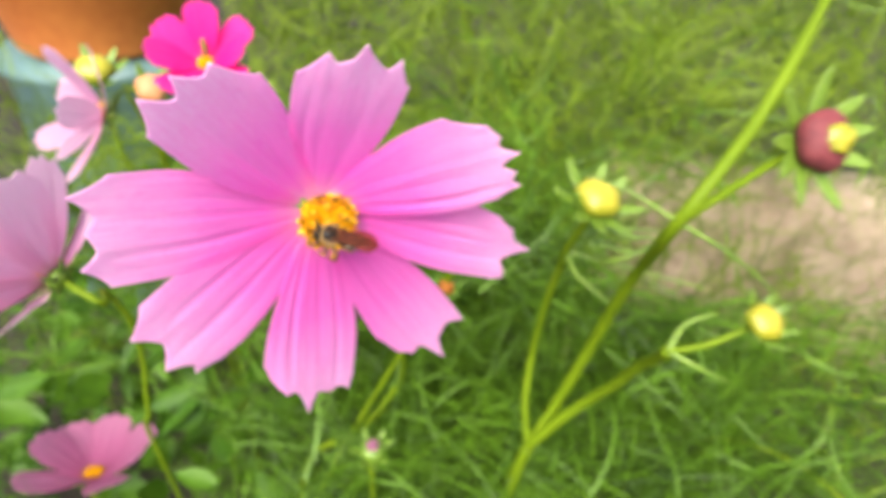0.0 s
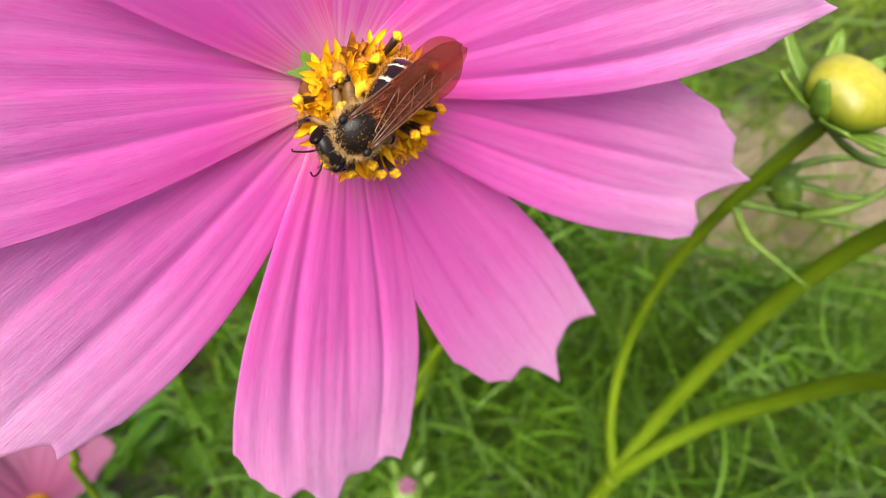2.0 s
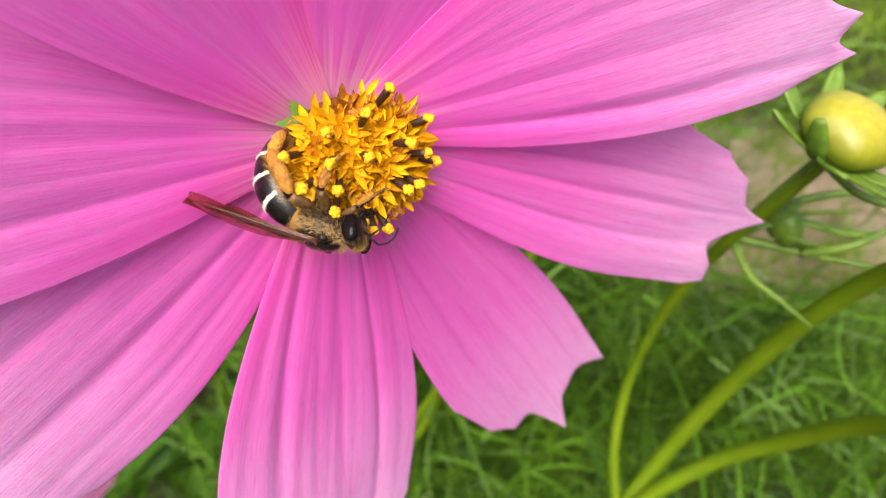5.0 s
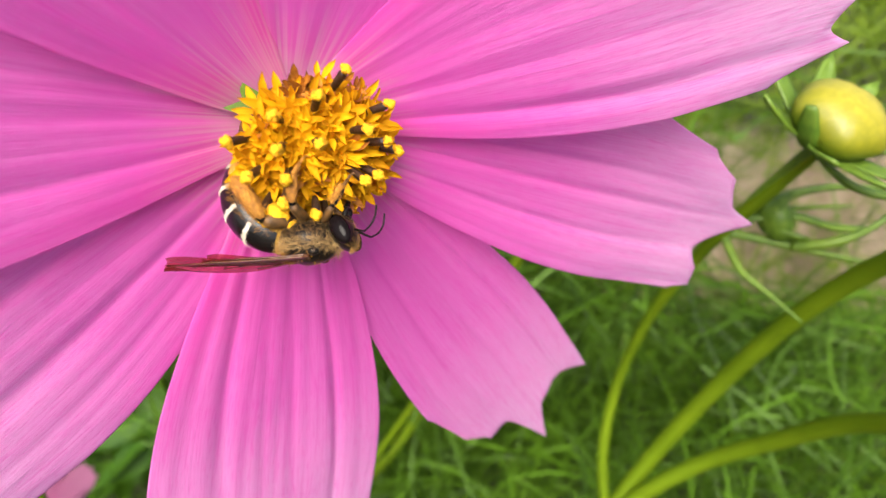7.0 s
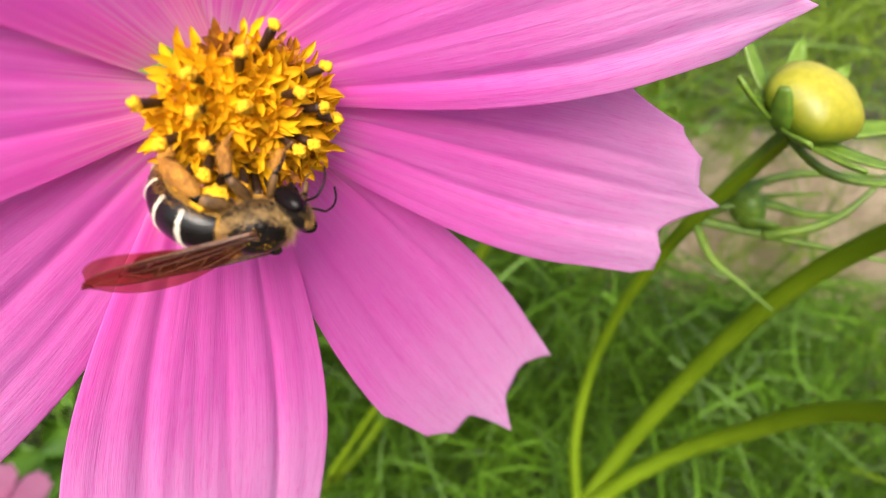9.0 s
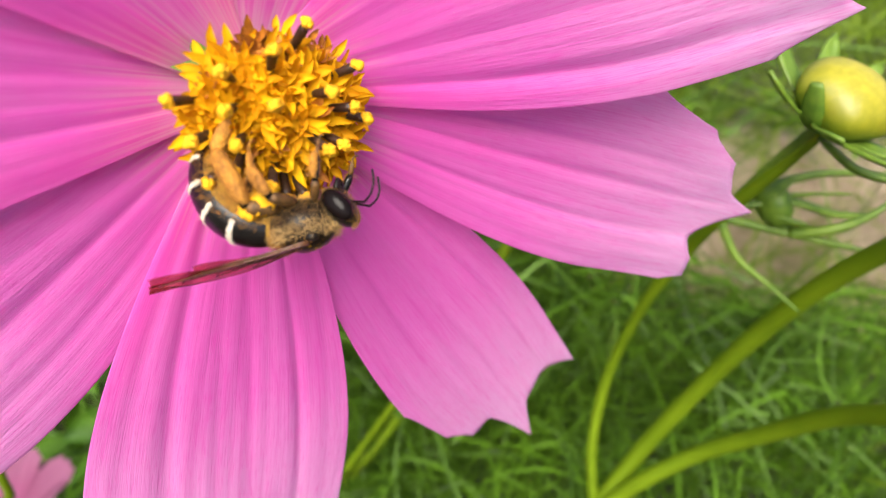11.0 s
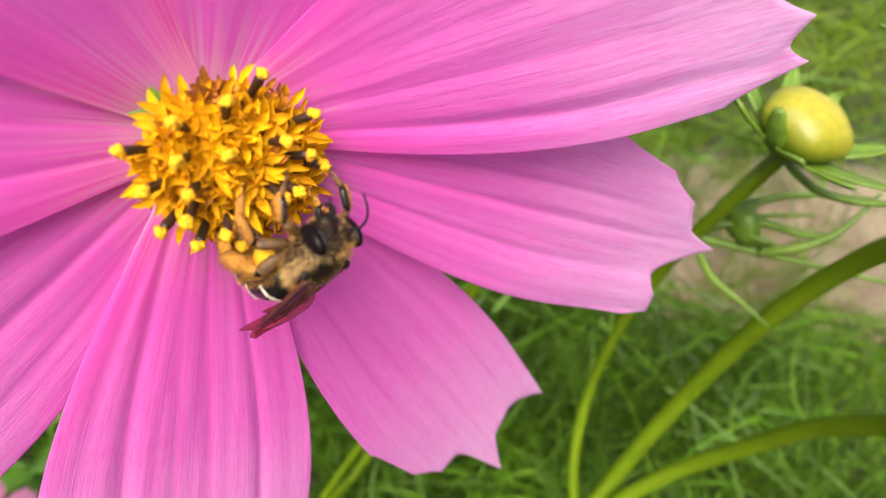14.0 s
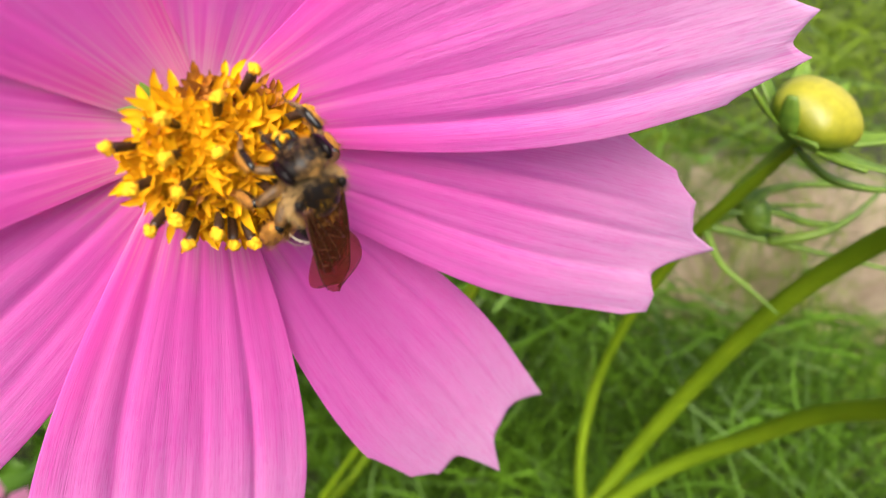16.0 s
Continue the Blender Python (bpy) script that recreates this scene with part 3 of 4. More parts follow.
# wings
def wing(side, length, width, root, name):
    g = Geo()
    n, m = 30, 11
    for i in range(n):
        s = i / (n - 1)
        lead = 0.05 * math.sin(math.pi * s)
        w = width * (0.10 + 0.9 * math.sin(math.pi * min(1, s * 0.70 + 0.02)) ** 1.05)
        for j in range(m):
            v = j / (m - 1)
            end = math.sqrt(max(0.0, 1 - max(0.0, (s - 0.74) / 0.26) ** 2.4))
            g.v.append((-length * s, -side * (w * (0.34 + (v - 0.34) * max(0.05, end)) - lead * width), (0.10 * math.sin(7 * v + 5 * s) + 0.05 * math.sin(16 * v + 9 * s)) * s - 0.35 * v * s))
            g.uv.append((v, s))
    for i in range(n - 1):
        for j in range(m - 1):
            g.f.append((i * m + j, i * m + j + 1, (i + 1) * m + j + 1, (i + 1) * m + j))
    ob = part(name, g.mesh(name, WING), bee, "smoky reddish-brown folded wing")
    ob.matrix_basis = root
    v = Geo()

    def at(i, j):
        return Vector(g.v[i * m + j]) + Vector((0, 0, 0.02))
    for j, last in ((0, 27), (1, 22), (3, 23), (5, 19), (8, 14)):
        v.tube([at(i, j) for i in range(0, last, 2)], [(0.07 if j == 0 else 0.05) - 0.0012 * i for i in range(0, last, 2)], 5)
    for i, a, b in ((11, 1, 5), (17, 1, 3), (16, 3, 5), (9, 5, 8), (20, 0, 3), (21, 1, 3), (13, 3, 5)):
        v.tube([at(i + k - a, k) for k in range(a, b + 1)], [0.034] * (b - a + 1), 5)
    part("vein", v.mesh("vein", VEIN), ob, "glossy brown wing veins")
    return ob


for side in (-1, 1):
    for name, length, width, yaw, pitch, dz in (("forewing", 8.9, 2.85, -1.5, 2, 0.0), ("hindwing", 6.6, 2.1, -1.7, 2, -0.12)):
        root = Matrix.Translation(Vector((0.3, side * 1.15, 1.05 + dz + 0.07 * side)) * MM) @ Matrix.Rotation(radians(-side * yaw), 4, "Z") @ Matrix.Rotation(radians(pitch + 0.6 * side), 4, "Y") @ Matrix.Rotation(radians(-side * 7), 4, "X")
        wing(side, length, width, root, name)

# legs
LEGS = [
    ("front_leg", [(1.0, 0.8, -1.0), (1.7, 1.9, -1.5), (2.3, 1.8, -2.7), (2.6, 1.3, -3.5)], 0.2, 0.24),
    ("middle_leg", [(0.0, 1.0, -1.1), (-0.5, 2.5, -1.4), (-0.7, 2.7, -3.0), (-0.4, 2.3, -4.3)], 0.26, 0.34),
    ("hind_leg", [(-0.9, 0.9, -1.0), (-2.0, 2.0, -0.6), (-4.3, 2.1, -2.7), (-4.2, 1.9, -5.2)], 0.34, 0.62),
]
BEE_LEGS = []
for side in (-1, 1):
    for name, joints, thin, brush in LEGS:
        a, b, c, d = [Vector((p[0], p[1] * side, p[2])) for p in joints]
        hip = a.copy()
        a, b, c, d = a - hip, b - hip, c - hip, d - hip
        g = Geo()
        g.tube([a, a.lerp(b, 0.3), a.lerp(b, 0.8), b], [thin * 0.8, thin * 1.25, thin * 1.15, thin * 0.8], 10)
        leg = part(name, g.mesh(name, LEG), bee, "black leg with ochre pollen brush")
        leg.location = hip * MM
        BEE_LEGS.append((leg, hip, side, name))
        g = Geo()
        g.tube([b, b.lerp(c, 0.25), b.lerp(c, 0.75), c], [thin * 0.7, thin, thin * 1.1, thin * 0.8], 9)
        part("shin", g.mesh("shin", PLATE), leg, "bare black shin")
        ax = (c - b).normalized()
        off = Vector((0.0, 0.14 * side, -0.12))
        g = Geo()
        g.tube([b.lerp(c, f) + off for f in (0.0, 0.12, 0.35, 0.65, 0.88, 1.0)], [brush * f for f in (0.35, 0.72, 0.92, 1.0, 0.85, 0.35)], 12, 0.8)
        part("pollen_brush", g.mesh("pollen_brush", OCHRE), leg, "ochre hair brush full of pollen")

        def on_brush(u, v, b=b, c=c, ax=ax, off=off, r=brush):
            w = 2 * math.pi * u
            q = ax.orthogonal().normalized()
            n = q * math.cos(w) + ax.cross(q) * math.sin(w)
            return b.lerp(c, 0.04 + 0.92 * v) + off + n * r * 0.72, n
        part("brush_fur", fuzz(520 if name == "hind_leg" else 240, on_brush, 0.34, 0.012, 7).mesh("brush_fur", OCHRE, False), leg)
        wide = {"hind_leg": 1.25, "middle_leg": 0.95, "front_leg": 0.85}[name]
        g = Geo()
        g.tube([c, c.lerp(d, 0.15), c.lerp(d, 0.55), c.lerp(d, 0.72)], [thin * 0.7, thin * wide, thin * wide * 0.9, thin * 0.4], 9, 0.7)
        for f in (0.74, 0.83, 0.92):
            g.tube([c.lerp(d, f), c.lerp(d, f + 0.06), c.lerp(d, f + 0.085)], [0.06, 0.10, 0.06], 7)
        g.tube([d, d + Vector((0.22, 0.05 * side, -0.16)), d + Vector((0.34, 0.02, -0.05))], [0.06, 0.05, 0.02], 6)
        part("foot", g.mesh("foot", OCHRE if name != "front_leg" else LEG), leg, "jointed foot with a claw")
    g = Geo()
    g.ball((-1.7, side * 1.45, -1.35), (0.72, 0.5, 0.6), 9, 12, 0.6)
    g.ball((-2.2, side * 1.5, -1.0), (0.45, 0.4, 0.4), 8, 10, 0.6)
    part("pollen_load", g.mesh("pollen_load", POLLEN), bee, "bright yellow pollen load")


# ============ stems, buds ============
def stem(name, points, r0, r1, parent, label=""):
    line = curve([Vector(p) - FOOT for p in points], 8)
    n = len(line)
    g = Geo()
    g.tube(line, [r0 + (r1 - r0) * k / (n - 1) + 0.12 * noise.noise(Vector((k * 0.6, r0, 0))) for k in range(n)], 10)
    return part(name, g.mesh(name, STEM, scale=MM), parent, label)


def bud(parent, place, direction, size, skin, label, sepals=8, spread=1.0, foot=None):
    """A round bud with overlapping skin scales and green outer sepals."""
    g = Geo()
    n, m = 16, 32
    pts = []
    for i in range(n):
        s = (i + 0.05) / (n - 0.9)
        for j in range(m):
            a = 2 * math.pi * j / m
            b = math.pi * (0.07 + 0.91 * s)
            r = size * math.sin(b) * (1 + 0.05 * math.cos(5 * a + 2.2 * s) * math.sin(b))
            pts.append((r * math.cos(a), r * math.sin(a), size * (0.58 - 0.63 * math.cos(b))))
    g.grid(pts, n, m, True)
    g.f.append(tuple(range(m - 1, -1, -1)))
    g.f.append(tuple((n - 1) * m + j for j in range(m)))
    ball = part("bud", g.mesh("bud", skin), parent, label)
    ball.matrix_basis = Matrix.Translation((Vector(place) - (foot or FOOT)) * MM) @ turned(direction)
    for k in range(sepals):
        g = Geo()
        pts = []
        for i in range(10):
            s = i / 9
            w = size * 0.38 * (1 - s) ** 0.7 * (0.5 + 1.2 * s) + 0.08
            for j in range(5):
                v = j / 2 - 1
                pts.append((size * (0.35 + 1.9 * spread * s ** 1.1), v * w, size * (0.0 + 0.35 * s + 1.0 * s * s * (1.4 - spread)) + 0.25 * abs(v)))
        g.grid(pts, 10, 5)
        sp = part("sepal", g.mesh("sepal", SEPAL), ball, "narrow green sepal")
        sp.matrix_basis = Matrix.Rotation(2 * math.pi * (k + 0.3 * math.sin(k * 5)) / sepals, 4, "Z")
        thicken(sp, 0.0004)
    return ball


FOOT = Vector((30, 60, 0))
budding = new("budding_cosmos_stem")
budding.location = FOOT * MM
tagged(budding, "branching green cosmos stem with closed buds", "plant")
B = Vector((57, 38, 322))
J = Vector((57, 36, 415.5))
stem("stem", [(30, 60, -5), (44, 48, 160), (53, 41, 285), B], 2.6, 2.3, budding)
stem("side_stem", [B, (55, 46, 338), (56, 52, 358), (57, 49, 384), (57.5, 42, 404), J, (58.2, 31, 426), (60, 27.6, 435)], 1.35, 1.0, budding)
stem("main_stem", [B, (66, 43, 343), (71.5, 40.5, 372), (73.5, 33, 400), (73, 22, 422), (69, 2, 449), (84, 14, 467), (100, 34, 488), (118, 60, 512)], 2.2, 1.0, budding)
stem("fork_stem", [(69, 2, 449), (82, 10, 453), (92, 17, 455), (100, 22, 457)], 1.0, 0.9, budding)
stem("low_stem", [B, (66, 36.5, 341), (73, 34.5, 354), (78, 28.5, 370), (79.5, 20, 388), (79, 11, 401), (77, 3.5, 411.5)], 1.95, 1.5, budding)
stem("low_twig", [(77, 3.5, 411.5), (84, 2.4, 415), (90, 3.2, 418), (94, 3.8, 420.5)], 0.9, 0.7, budding)
bud(budding, (58.9, 27.2, 436), (0.25, -0.25, 0.9), 5.7, BUD, "round yellow-green closed bud", 8, 0.95)
swelling = bud(budding, (100, 22, 457), (0.35, -0.7, 0.5), 6.6, MAROON, "dark maroon swelling bud", 9, 1.05)
g = Geo()
g.ball((0, 0, 7.3), (3.3, 3.3, 1.7), 14, 20, 0.35)
part("bud_tip", g.mesh("bud_tip", BUD), swelling, "yellow-green opening tip")
bud(budding, (94.5, 3.8, 420.5), (0.3, -0.4, 0.85), 4.4, BUD, "round yellow-green closed bud", 8, 0.7)
bud(budding, J + Vector((4.4, -1.3, 2.6)), (0.9, 0.05, 0.4), 3.6, SEPAL, "small green bud", 6, 0.6)
# small leaves at the joints
for line, r in (
    ([J, J + Vector((9.5, -3.2, -0.5)), J + Vector((19, -7, -0.6)), J + Vector((34, -13.5, -0.6))], 0.75),
    ([J + Vector((9.5, -3.2, -0.5)), J + Vector((14, -5.8, 2.6)), J + Vector((19.5, -4.7, 5.2)), J + Vector((24, -3, 10.6))], 0.85),
    ([J, J + Vector((3, -3.2, -5)), J + Vector((7.6, -6.5, -7.8)), J + Vector((12, -9.7, -10.4))], 0.7),
    ([J + Vector((3, -0.6, 5)), J + Vector((12, -0.6, 8.4)), J + Vector((24, -2, 9))], 0.8),
    ([J, J + Vector((9.6, 2, 2.6)), J + Vector((21, 3.2, 2.6))], 0.65),
    ([(69, 2, 449), (60, 6, 453), (50, 10, 455)], 0.5),
    ([(69, 2, 449), (80, -2, 444), (92, -4, 434), (99, -4, 420)], 0.5),
    ([(77, 3.5, 411.5), (81, 8, 416), (88, 9, 419)], 0.9),
    ([(77, 3.5, 411.5), (82, 0, 411), (90, -2, 408)], 0.8),
):
    q = curve([Vector(p) - FOOT for p in line], 5)
    g = Geo()
    g.tube(q, [1.15 * r * (1 - 0.8 * k / len(q)) for k in range(len(q))], 6)
    part("leaf", g.mesh("leaf", SEPAL), budding, "thread-like green leaf")

for line, r in (
    ([(59.4, 27, 436), (58.6, 29.5, 430), (57.8, 33, 422.5), J], 1.15),
    ([(59.4, 26.6, 434), (64, 24.6, 431), (69, 23, 430.4), (74, 22, 431)], 1.05),
    ([J + Vector((1.6, -0.6, 2.6)), J + Vector((8, -2, 4.4)), J + Vector((14.5, -3.2, 3.2)), J + Vector((20, -4, 3.6))], 1.2),
    ([(58.8, 26.4, 435), (55.4, 24, 437.6), (53.8, 23.6, 442)], 1.0),
):
    q = curve([Vector(p) - FOOT for p in line], 6)
    g = Geo()
    g.tube(q, [r * (0.45 + 0.9 * math.sin(math.pi * min(0.98, 0.15 + 0.85 * k / len(q)))) for k in range(len(q))], 8, 0.4)
    part("bract", g.mesh("bract", SEPAL), budding, "dark green bract below the bud")


def lone_bud(place, size, skin, direction, label, reach=(-12, 25)):
    """A bud on a stem of its own that rises from the soil."""
    foot = Vector((place[0] + reach[0], place[1] + reach[1], 0))
    ob = new("cosmos_bud")
    ob.location = foot * MM
    tagged(ob, label, "bud", "buds among the leaves")
    bud(ob, place, direction, size, skin, "", 7, 0.8, foot)
    g = Geo()
    line = curve([(0, 0, -4), (4, -6, place[2] * 0.5), Vector(place) - foot - Vector(direction) * size * 2, Vector(place) - foot], 8)
    g.tube(line, [1.3 - 0.5 * k / len(line) for k in range(len(line))], 8)
    part("stalk", g.mesh("stalk", STEM), ob)
    return ob


lone_bud((-139, 166, 409), 8.2, BUD, (0.2, -0.3, 0.9), "plump olive bud on a slender stem among flowers")
tipped = lone_bud((1, 27, 331), 4.2, SEPAL, (0.1, -0.2, 1.0), "small green bud with a pink tip under the flower")
g = Geo()
for k in range(5):
    a = 2 * math.pi * k / 5
    g.tube([(1.2 * math.cos(a), 1.2 * math.sin(a), 4.0), (1.5 * math.cos(a), 1.5 * math.sin(a), 6.0), (0.5 * math.cos(a), 0.5 * math.sin(a), 7.6)], [1.1, 1.2, 0.5], 8, 0.5)
part("petal_tip", g.mesh("petal_tip", ROSE), tipped.children[0], "folded pink petal tips")
lone_bud((-119, 172, 400), 7.0, PEACH, (0.5, -0.5, 0.7), "peach-coloured opening bud among flowers")
lone_bud((24.5, 51, 387), 2.6, WITHERED, (0.4, -0.4, 0.8), "small withered ochre flower head behind the petals", (-75, 20))


# ============ other flowers ============
def other_flower(material, place, facing, radius, label, seed, cup=0.25, colour_disc=None, petals=8, spin=0.0, bends=None, wide=12.5):
    ob = new("cosmos_flower")
    ob.matrix_world = Matrix.Translation(place) @ turned(facing, spin) @ Matrix.Scale(radius / 40.0, 4)
    tagged(ob, label, "flower")
    me = [petal_mesh("petal", material, (wide, wide), 40 * cup, 0, [(-1, 35), (-0.65, 39.2), (-0.35, 38.4), (0.0, 40.6), (0.3, 38.6), (0.6, 39.4 + 0.5 * s), (1, 35)], FOLDS, seed + s * 0.9) for s in range(2)]
    for k in range(petals):
        p = part("petal", me[k % 2], ob)
        p.matrix_basis = Matrix.Translation((0, 0, 0.0005 * (k % 2))) @ Matrix.Rotation(2 * math.pi * (k + 0.15 * math.sin(k * 7 + seed)) / petals, 4, "Z") @ Matrix.Rotation(0.2 * math.sin(k * 3 + seed), 4, "Y")
        thicken(p)
    g = Geo()
    rnd = random.Random(seed)
    for k in range(60):
        r, a = 6 * math.sqrt((k + 0.5) / 60), k * 2.39996
        g.ball((r * math.cos(a), r * math.sin(a), 4.5 - r * r * 0.07), (0.8, 0.8, 1.2), 6, 7, 0.5)
    part("disc", g.mesh("disc", colour_disc or YELLOW), ob, "golden yellow flower centre")
    g = Geo()
    g.ball((0, 0, -3), (5, 5, 3.2), 8, 12)
    for k in range(8):
        a = 2 * math.pi * k / 8
        g.tube([(3 * math.cos(a), 3 * math.sin(a), -3), (8 * math.cos(a), 8 * math.sin(a), -4), (13 * math.cos(a), 13 * math.sin(a), -3)], [1.6, 1.3, 0.2], 6, 0.4)
    part("calyx", g.mesh("calyx", SEPAL), ob, "green calyx")
    m = ob.matrix_world.inverted()
    foot = Vector((place[0] - 0.03, place[1] + 0.08, 0.0))
    top = Vector((0, 0, -0.004))
    low = m @ foot
    mid = m @ (Vector(place).lerp(foot, 0.35) - Vector(facing).normalized() * 0.02)
    g = Geo()
    way = [m @ Vector(q) * 1000 for q in bends] if bends else [mid * 1000, low * 1000]
    line = curve([top * 1000, (0, 0, -22), *way], 8)
    g.tube(line, [1.3] * len(line), 8)
    part("stalk", g.mesh("stalk", STEM), ob)
    return ob


flowers = [
    other_flower(BLUSH, (-0.0725, 0.0155, 0.4180), (-0.86, 0.2, 0.45), 26, "pale pink cosmos flower seen from behind its rim", 3, 0.5,
                 bends=[(-0.071, 0.028, 0.402), (-0.069, 0.031, 0.388), (-0.071, 0.032, 0.369), (-0.075, 0.030, 0.345), (-0.082, 0.035, 0.300), (-0.095, 0.06, 0.0)]),
    other_flower(BLUSH, (-0.096, 0.095, 0.424), (-0.72, -0.58, 0.4), 23, "pale pink cosmos flower with yellow centre, seen from its side", 11, 0.6, wide=9.0, petals=7, spin=0.4),
    other_flower(HOT, (-0.0485, 0.077, 0.4495), (0.1, -0.5, 0.75), 15.5, "bright magenta cosmos flower, half closed", 17, 0.55),
    other_flower(ROSE, (-0.152, 0.0723, 0.2350), (0.0, 0.35, 0.95), 31, "mauve pink cosmos flower low among leaves", 23, 0.5),
]
for ob in (flower, *flowers):
    ob["group"] = "cosmos flowers"

# ============ foliage ============
def frond(rnd, n, length, thread, width):
    """One feathery leaf: a thin rib with paired threads; returns line strips."""
    out = []
    rib = [Vector((0, 0, 0))]
    d = Vector((0, 0, 1))
    for k in range(8):
        d = (d + Vector([rnd.uniform(-0.25, 0.25) for _ in range(3)])).normalized()
        rib.append(rib[-1] + d * length / 8)
    out.append((rib, width * 1.3))
    for k in range(n):
        s = 0.2 + 0.8 * k / n
        i = min(7, int(s * 8))
        p = rib[i].lerp(rib[i + 1], s * 8 - i)
        a = rnd.uniform(0, 6.283)
        e = (Vector((math.cos(a), math.sin(a), rnd.uniform(0.1, 1.0)))).normalized()
        line, q = [p], p
        bend = Vector([rnd.uniform(-0.2, 0.2) for _ in range(3)])
        ln = thread * rnd.uniform(0.5, 1.2)
        for _ in range(7):
            q = q + e * ln / 7
            e = (e + bend + Vector([rnd.uniform(-0.1, 0.1) for _ in range(3)])).normalized()
            line.append(q)
        out.append((line, width))
    return out


def strip(g, line, width, side):
    k = len(g.v)
    n = len(line)
    for i, p in enumerate(line):
        w = side * (width * (1 - 0.75 * i / (n - 1)))
        g.v += [tuple(p - w), tuple(p + w)]
        g.uv += [(0.0, i / n), (1.0, i / n)]
    for i in range(n - 1):
        g.f.append((k + 2 * i, k + 2 * i + 1, k + 2 * i + 3, k + 2 * i + 2))


def free(p):
    """True where foliage may stand without reaching in front of the flower."""
    x, y, z = p
    a, b = Vector((-146, 72, 237)), Vector((25, -94, 512))
    u = (Vector(p) - a).dot(b - a) / (b - a).length_squared
    if -0.12 < u < 1 and (Vector(p) - a.lerp(b, u)).length < 46 * (1 - 0.8 * u):
        return False
    u = (y + 94) / 410
    if 0.35 < u < 1.0 and abs(x - 25 - 290 * u) < 128 * u and abs(z - 512 + 298 * u) < 50 * u:
        return False
    u = (y + 94) / 640
    if 0.3 < u < 1.1 and abs(x - 25 + 375 * u) < 118 * u and z > 512 - 260 * u:
        return False
    return (z < 330 and y > -20 + (z - 250) * 0.4 or y > 55 + max(0, z - 330) * 0.55) and z < 330 + 0.5 * y


rnd = random.Random(8)
shapes = [frond(rnd, 20, 85, 46, 0.5) for _ in range(14)]
g, distant = Geo(), Geo()
count = 0
while count < 1500:
    p = Vector((rnd.uniform(-330, 420), rnd.uniform(-30, 620), rnd.uniform(20, 430)))
    far = max(0.0, p.y) / 620
    if not free(p) or rnd.random() < 0.35 * far:
        continue
    if p.x < -10 and p.y < 220 and rnd.random() < 0.6:
        continue
    count += 1
    turn = Euler((rnd.uniform(-0.9, 0.9), rnd.uniform(-0.9, 0.9), rnd.uniform(0, 6.3))).to_matrix()
    size = rnd.uniform(0.7, 1.25) * (1 + 0.8 * far)
    for line, w in shapes[count % 14]:
        pts = [turn @ q * size + p for q in line]
        if not all(free(q - Vector((0, 12, -12))) for q in (pts[0], pts[-1])):
            continue
        # same fronds beyond 230 mm go to the lightened mesh
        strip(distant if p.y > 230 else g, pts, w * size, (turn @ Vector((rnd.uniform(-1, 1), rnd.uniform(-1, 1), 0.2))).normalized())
count = 0
while count < 480:
    p = Vector((rnd.uniform(-60, 190), rnd.uniform(10, 170), rnd.uniform(200, 380)))
    if not free(p):
        continue
    count += 1
    turn = Euler((rnd.uniform(-1.2, 1.2), rnd.uniform(-1.2, 1.2), rnd.uniform(0, 6.3))).to_matrix()
    for line, w in shapes[count % 14]:
        pts = [turn @ q * 0.95 + p for q in line]
        if all(free(q - Vector((0, 12, -12))) for q in (pts[0], pts[-1])):
            strip(g, pts, 0.7, (turn @ Vector((rnd.uniform(-1, 1), rnd.uniform(-1, 1), 0.2))).normalized())
# long arching threads between the petals and the buds
count = 0
while count < 420:
    p = Vector((rnd.uniform(-40, 230), rnd.uniform(5, 190), rnd.uniform(190, 370)))
    if not free(p):
        continue
    count += 1
    a = rnd.uniform(0, 6.283)
    d = Vector((0.8 * math.cos(a), 0.8 * math.sin(a), rnd.uniform(0.1, 1.0))).normalized()
    bow = Vector((rnd.uniform(-0.14, 0.14), rnd.uniform(-0.14, 0.14), rnd.uniform(-0.22, 0.0)))
    line = [p]
    for _ in range(12):
        line.append(line[-1] + d * rnd.uniform(5, 8))
        d = (d + bow).normalized()
    if all(free(q - Vector((0, 8, -8))) for q in line):
        strip(g, line, 0.62, d.cross(Vector((rnd.uniform(-1, 1), -1, 0.3))).normalized())
# broader pale blades that arch out of the undergrowth
count = 0
while count < 70:
    p = Vector((rnd.uniform(50, 330), rnd.uniform(70, 300), rnd.uniform(130, 300)))
    if not free(p):
        continue
    count += 1
    a = rnd.uniform(-0.6, 1.4)
    d = Vector((0.7 * math.cos(a), 0.7 * math.sin(a), rnd.uniform(0.5, 1.1))).normalized()
    bow = Vector((rnd.uniform(0.0, 0.1), rnd.uniform(-0.1, 0.05), rnd.uniform(-0.26, -0.1)))
    line = [p]
    for _ in range(14):
        line.append(line[-1] + d * rnd.uniform(7, 10))
        d = (d + bow).normalized()
    if all(free(q - Vector((0, 8, -8))) for q in line):
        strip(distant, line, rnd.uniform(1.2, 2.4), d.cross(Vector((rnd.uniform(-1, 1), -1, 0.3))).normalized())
tagged(new("distant_foliage", distant.mesh("distant_foliage", GREEN_FAR_LIT)), "soft feathery leaves farther off, their green lightened to look brighter lit", "foliage", kind="stuff")
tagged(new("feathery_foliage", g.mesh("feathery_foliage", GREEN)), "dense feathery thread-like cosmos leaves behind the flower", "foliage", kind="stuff")

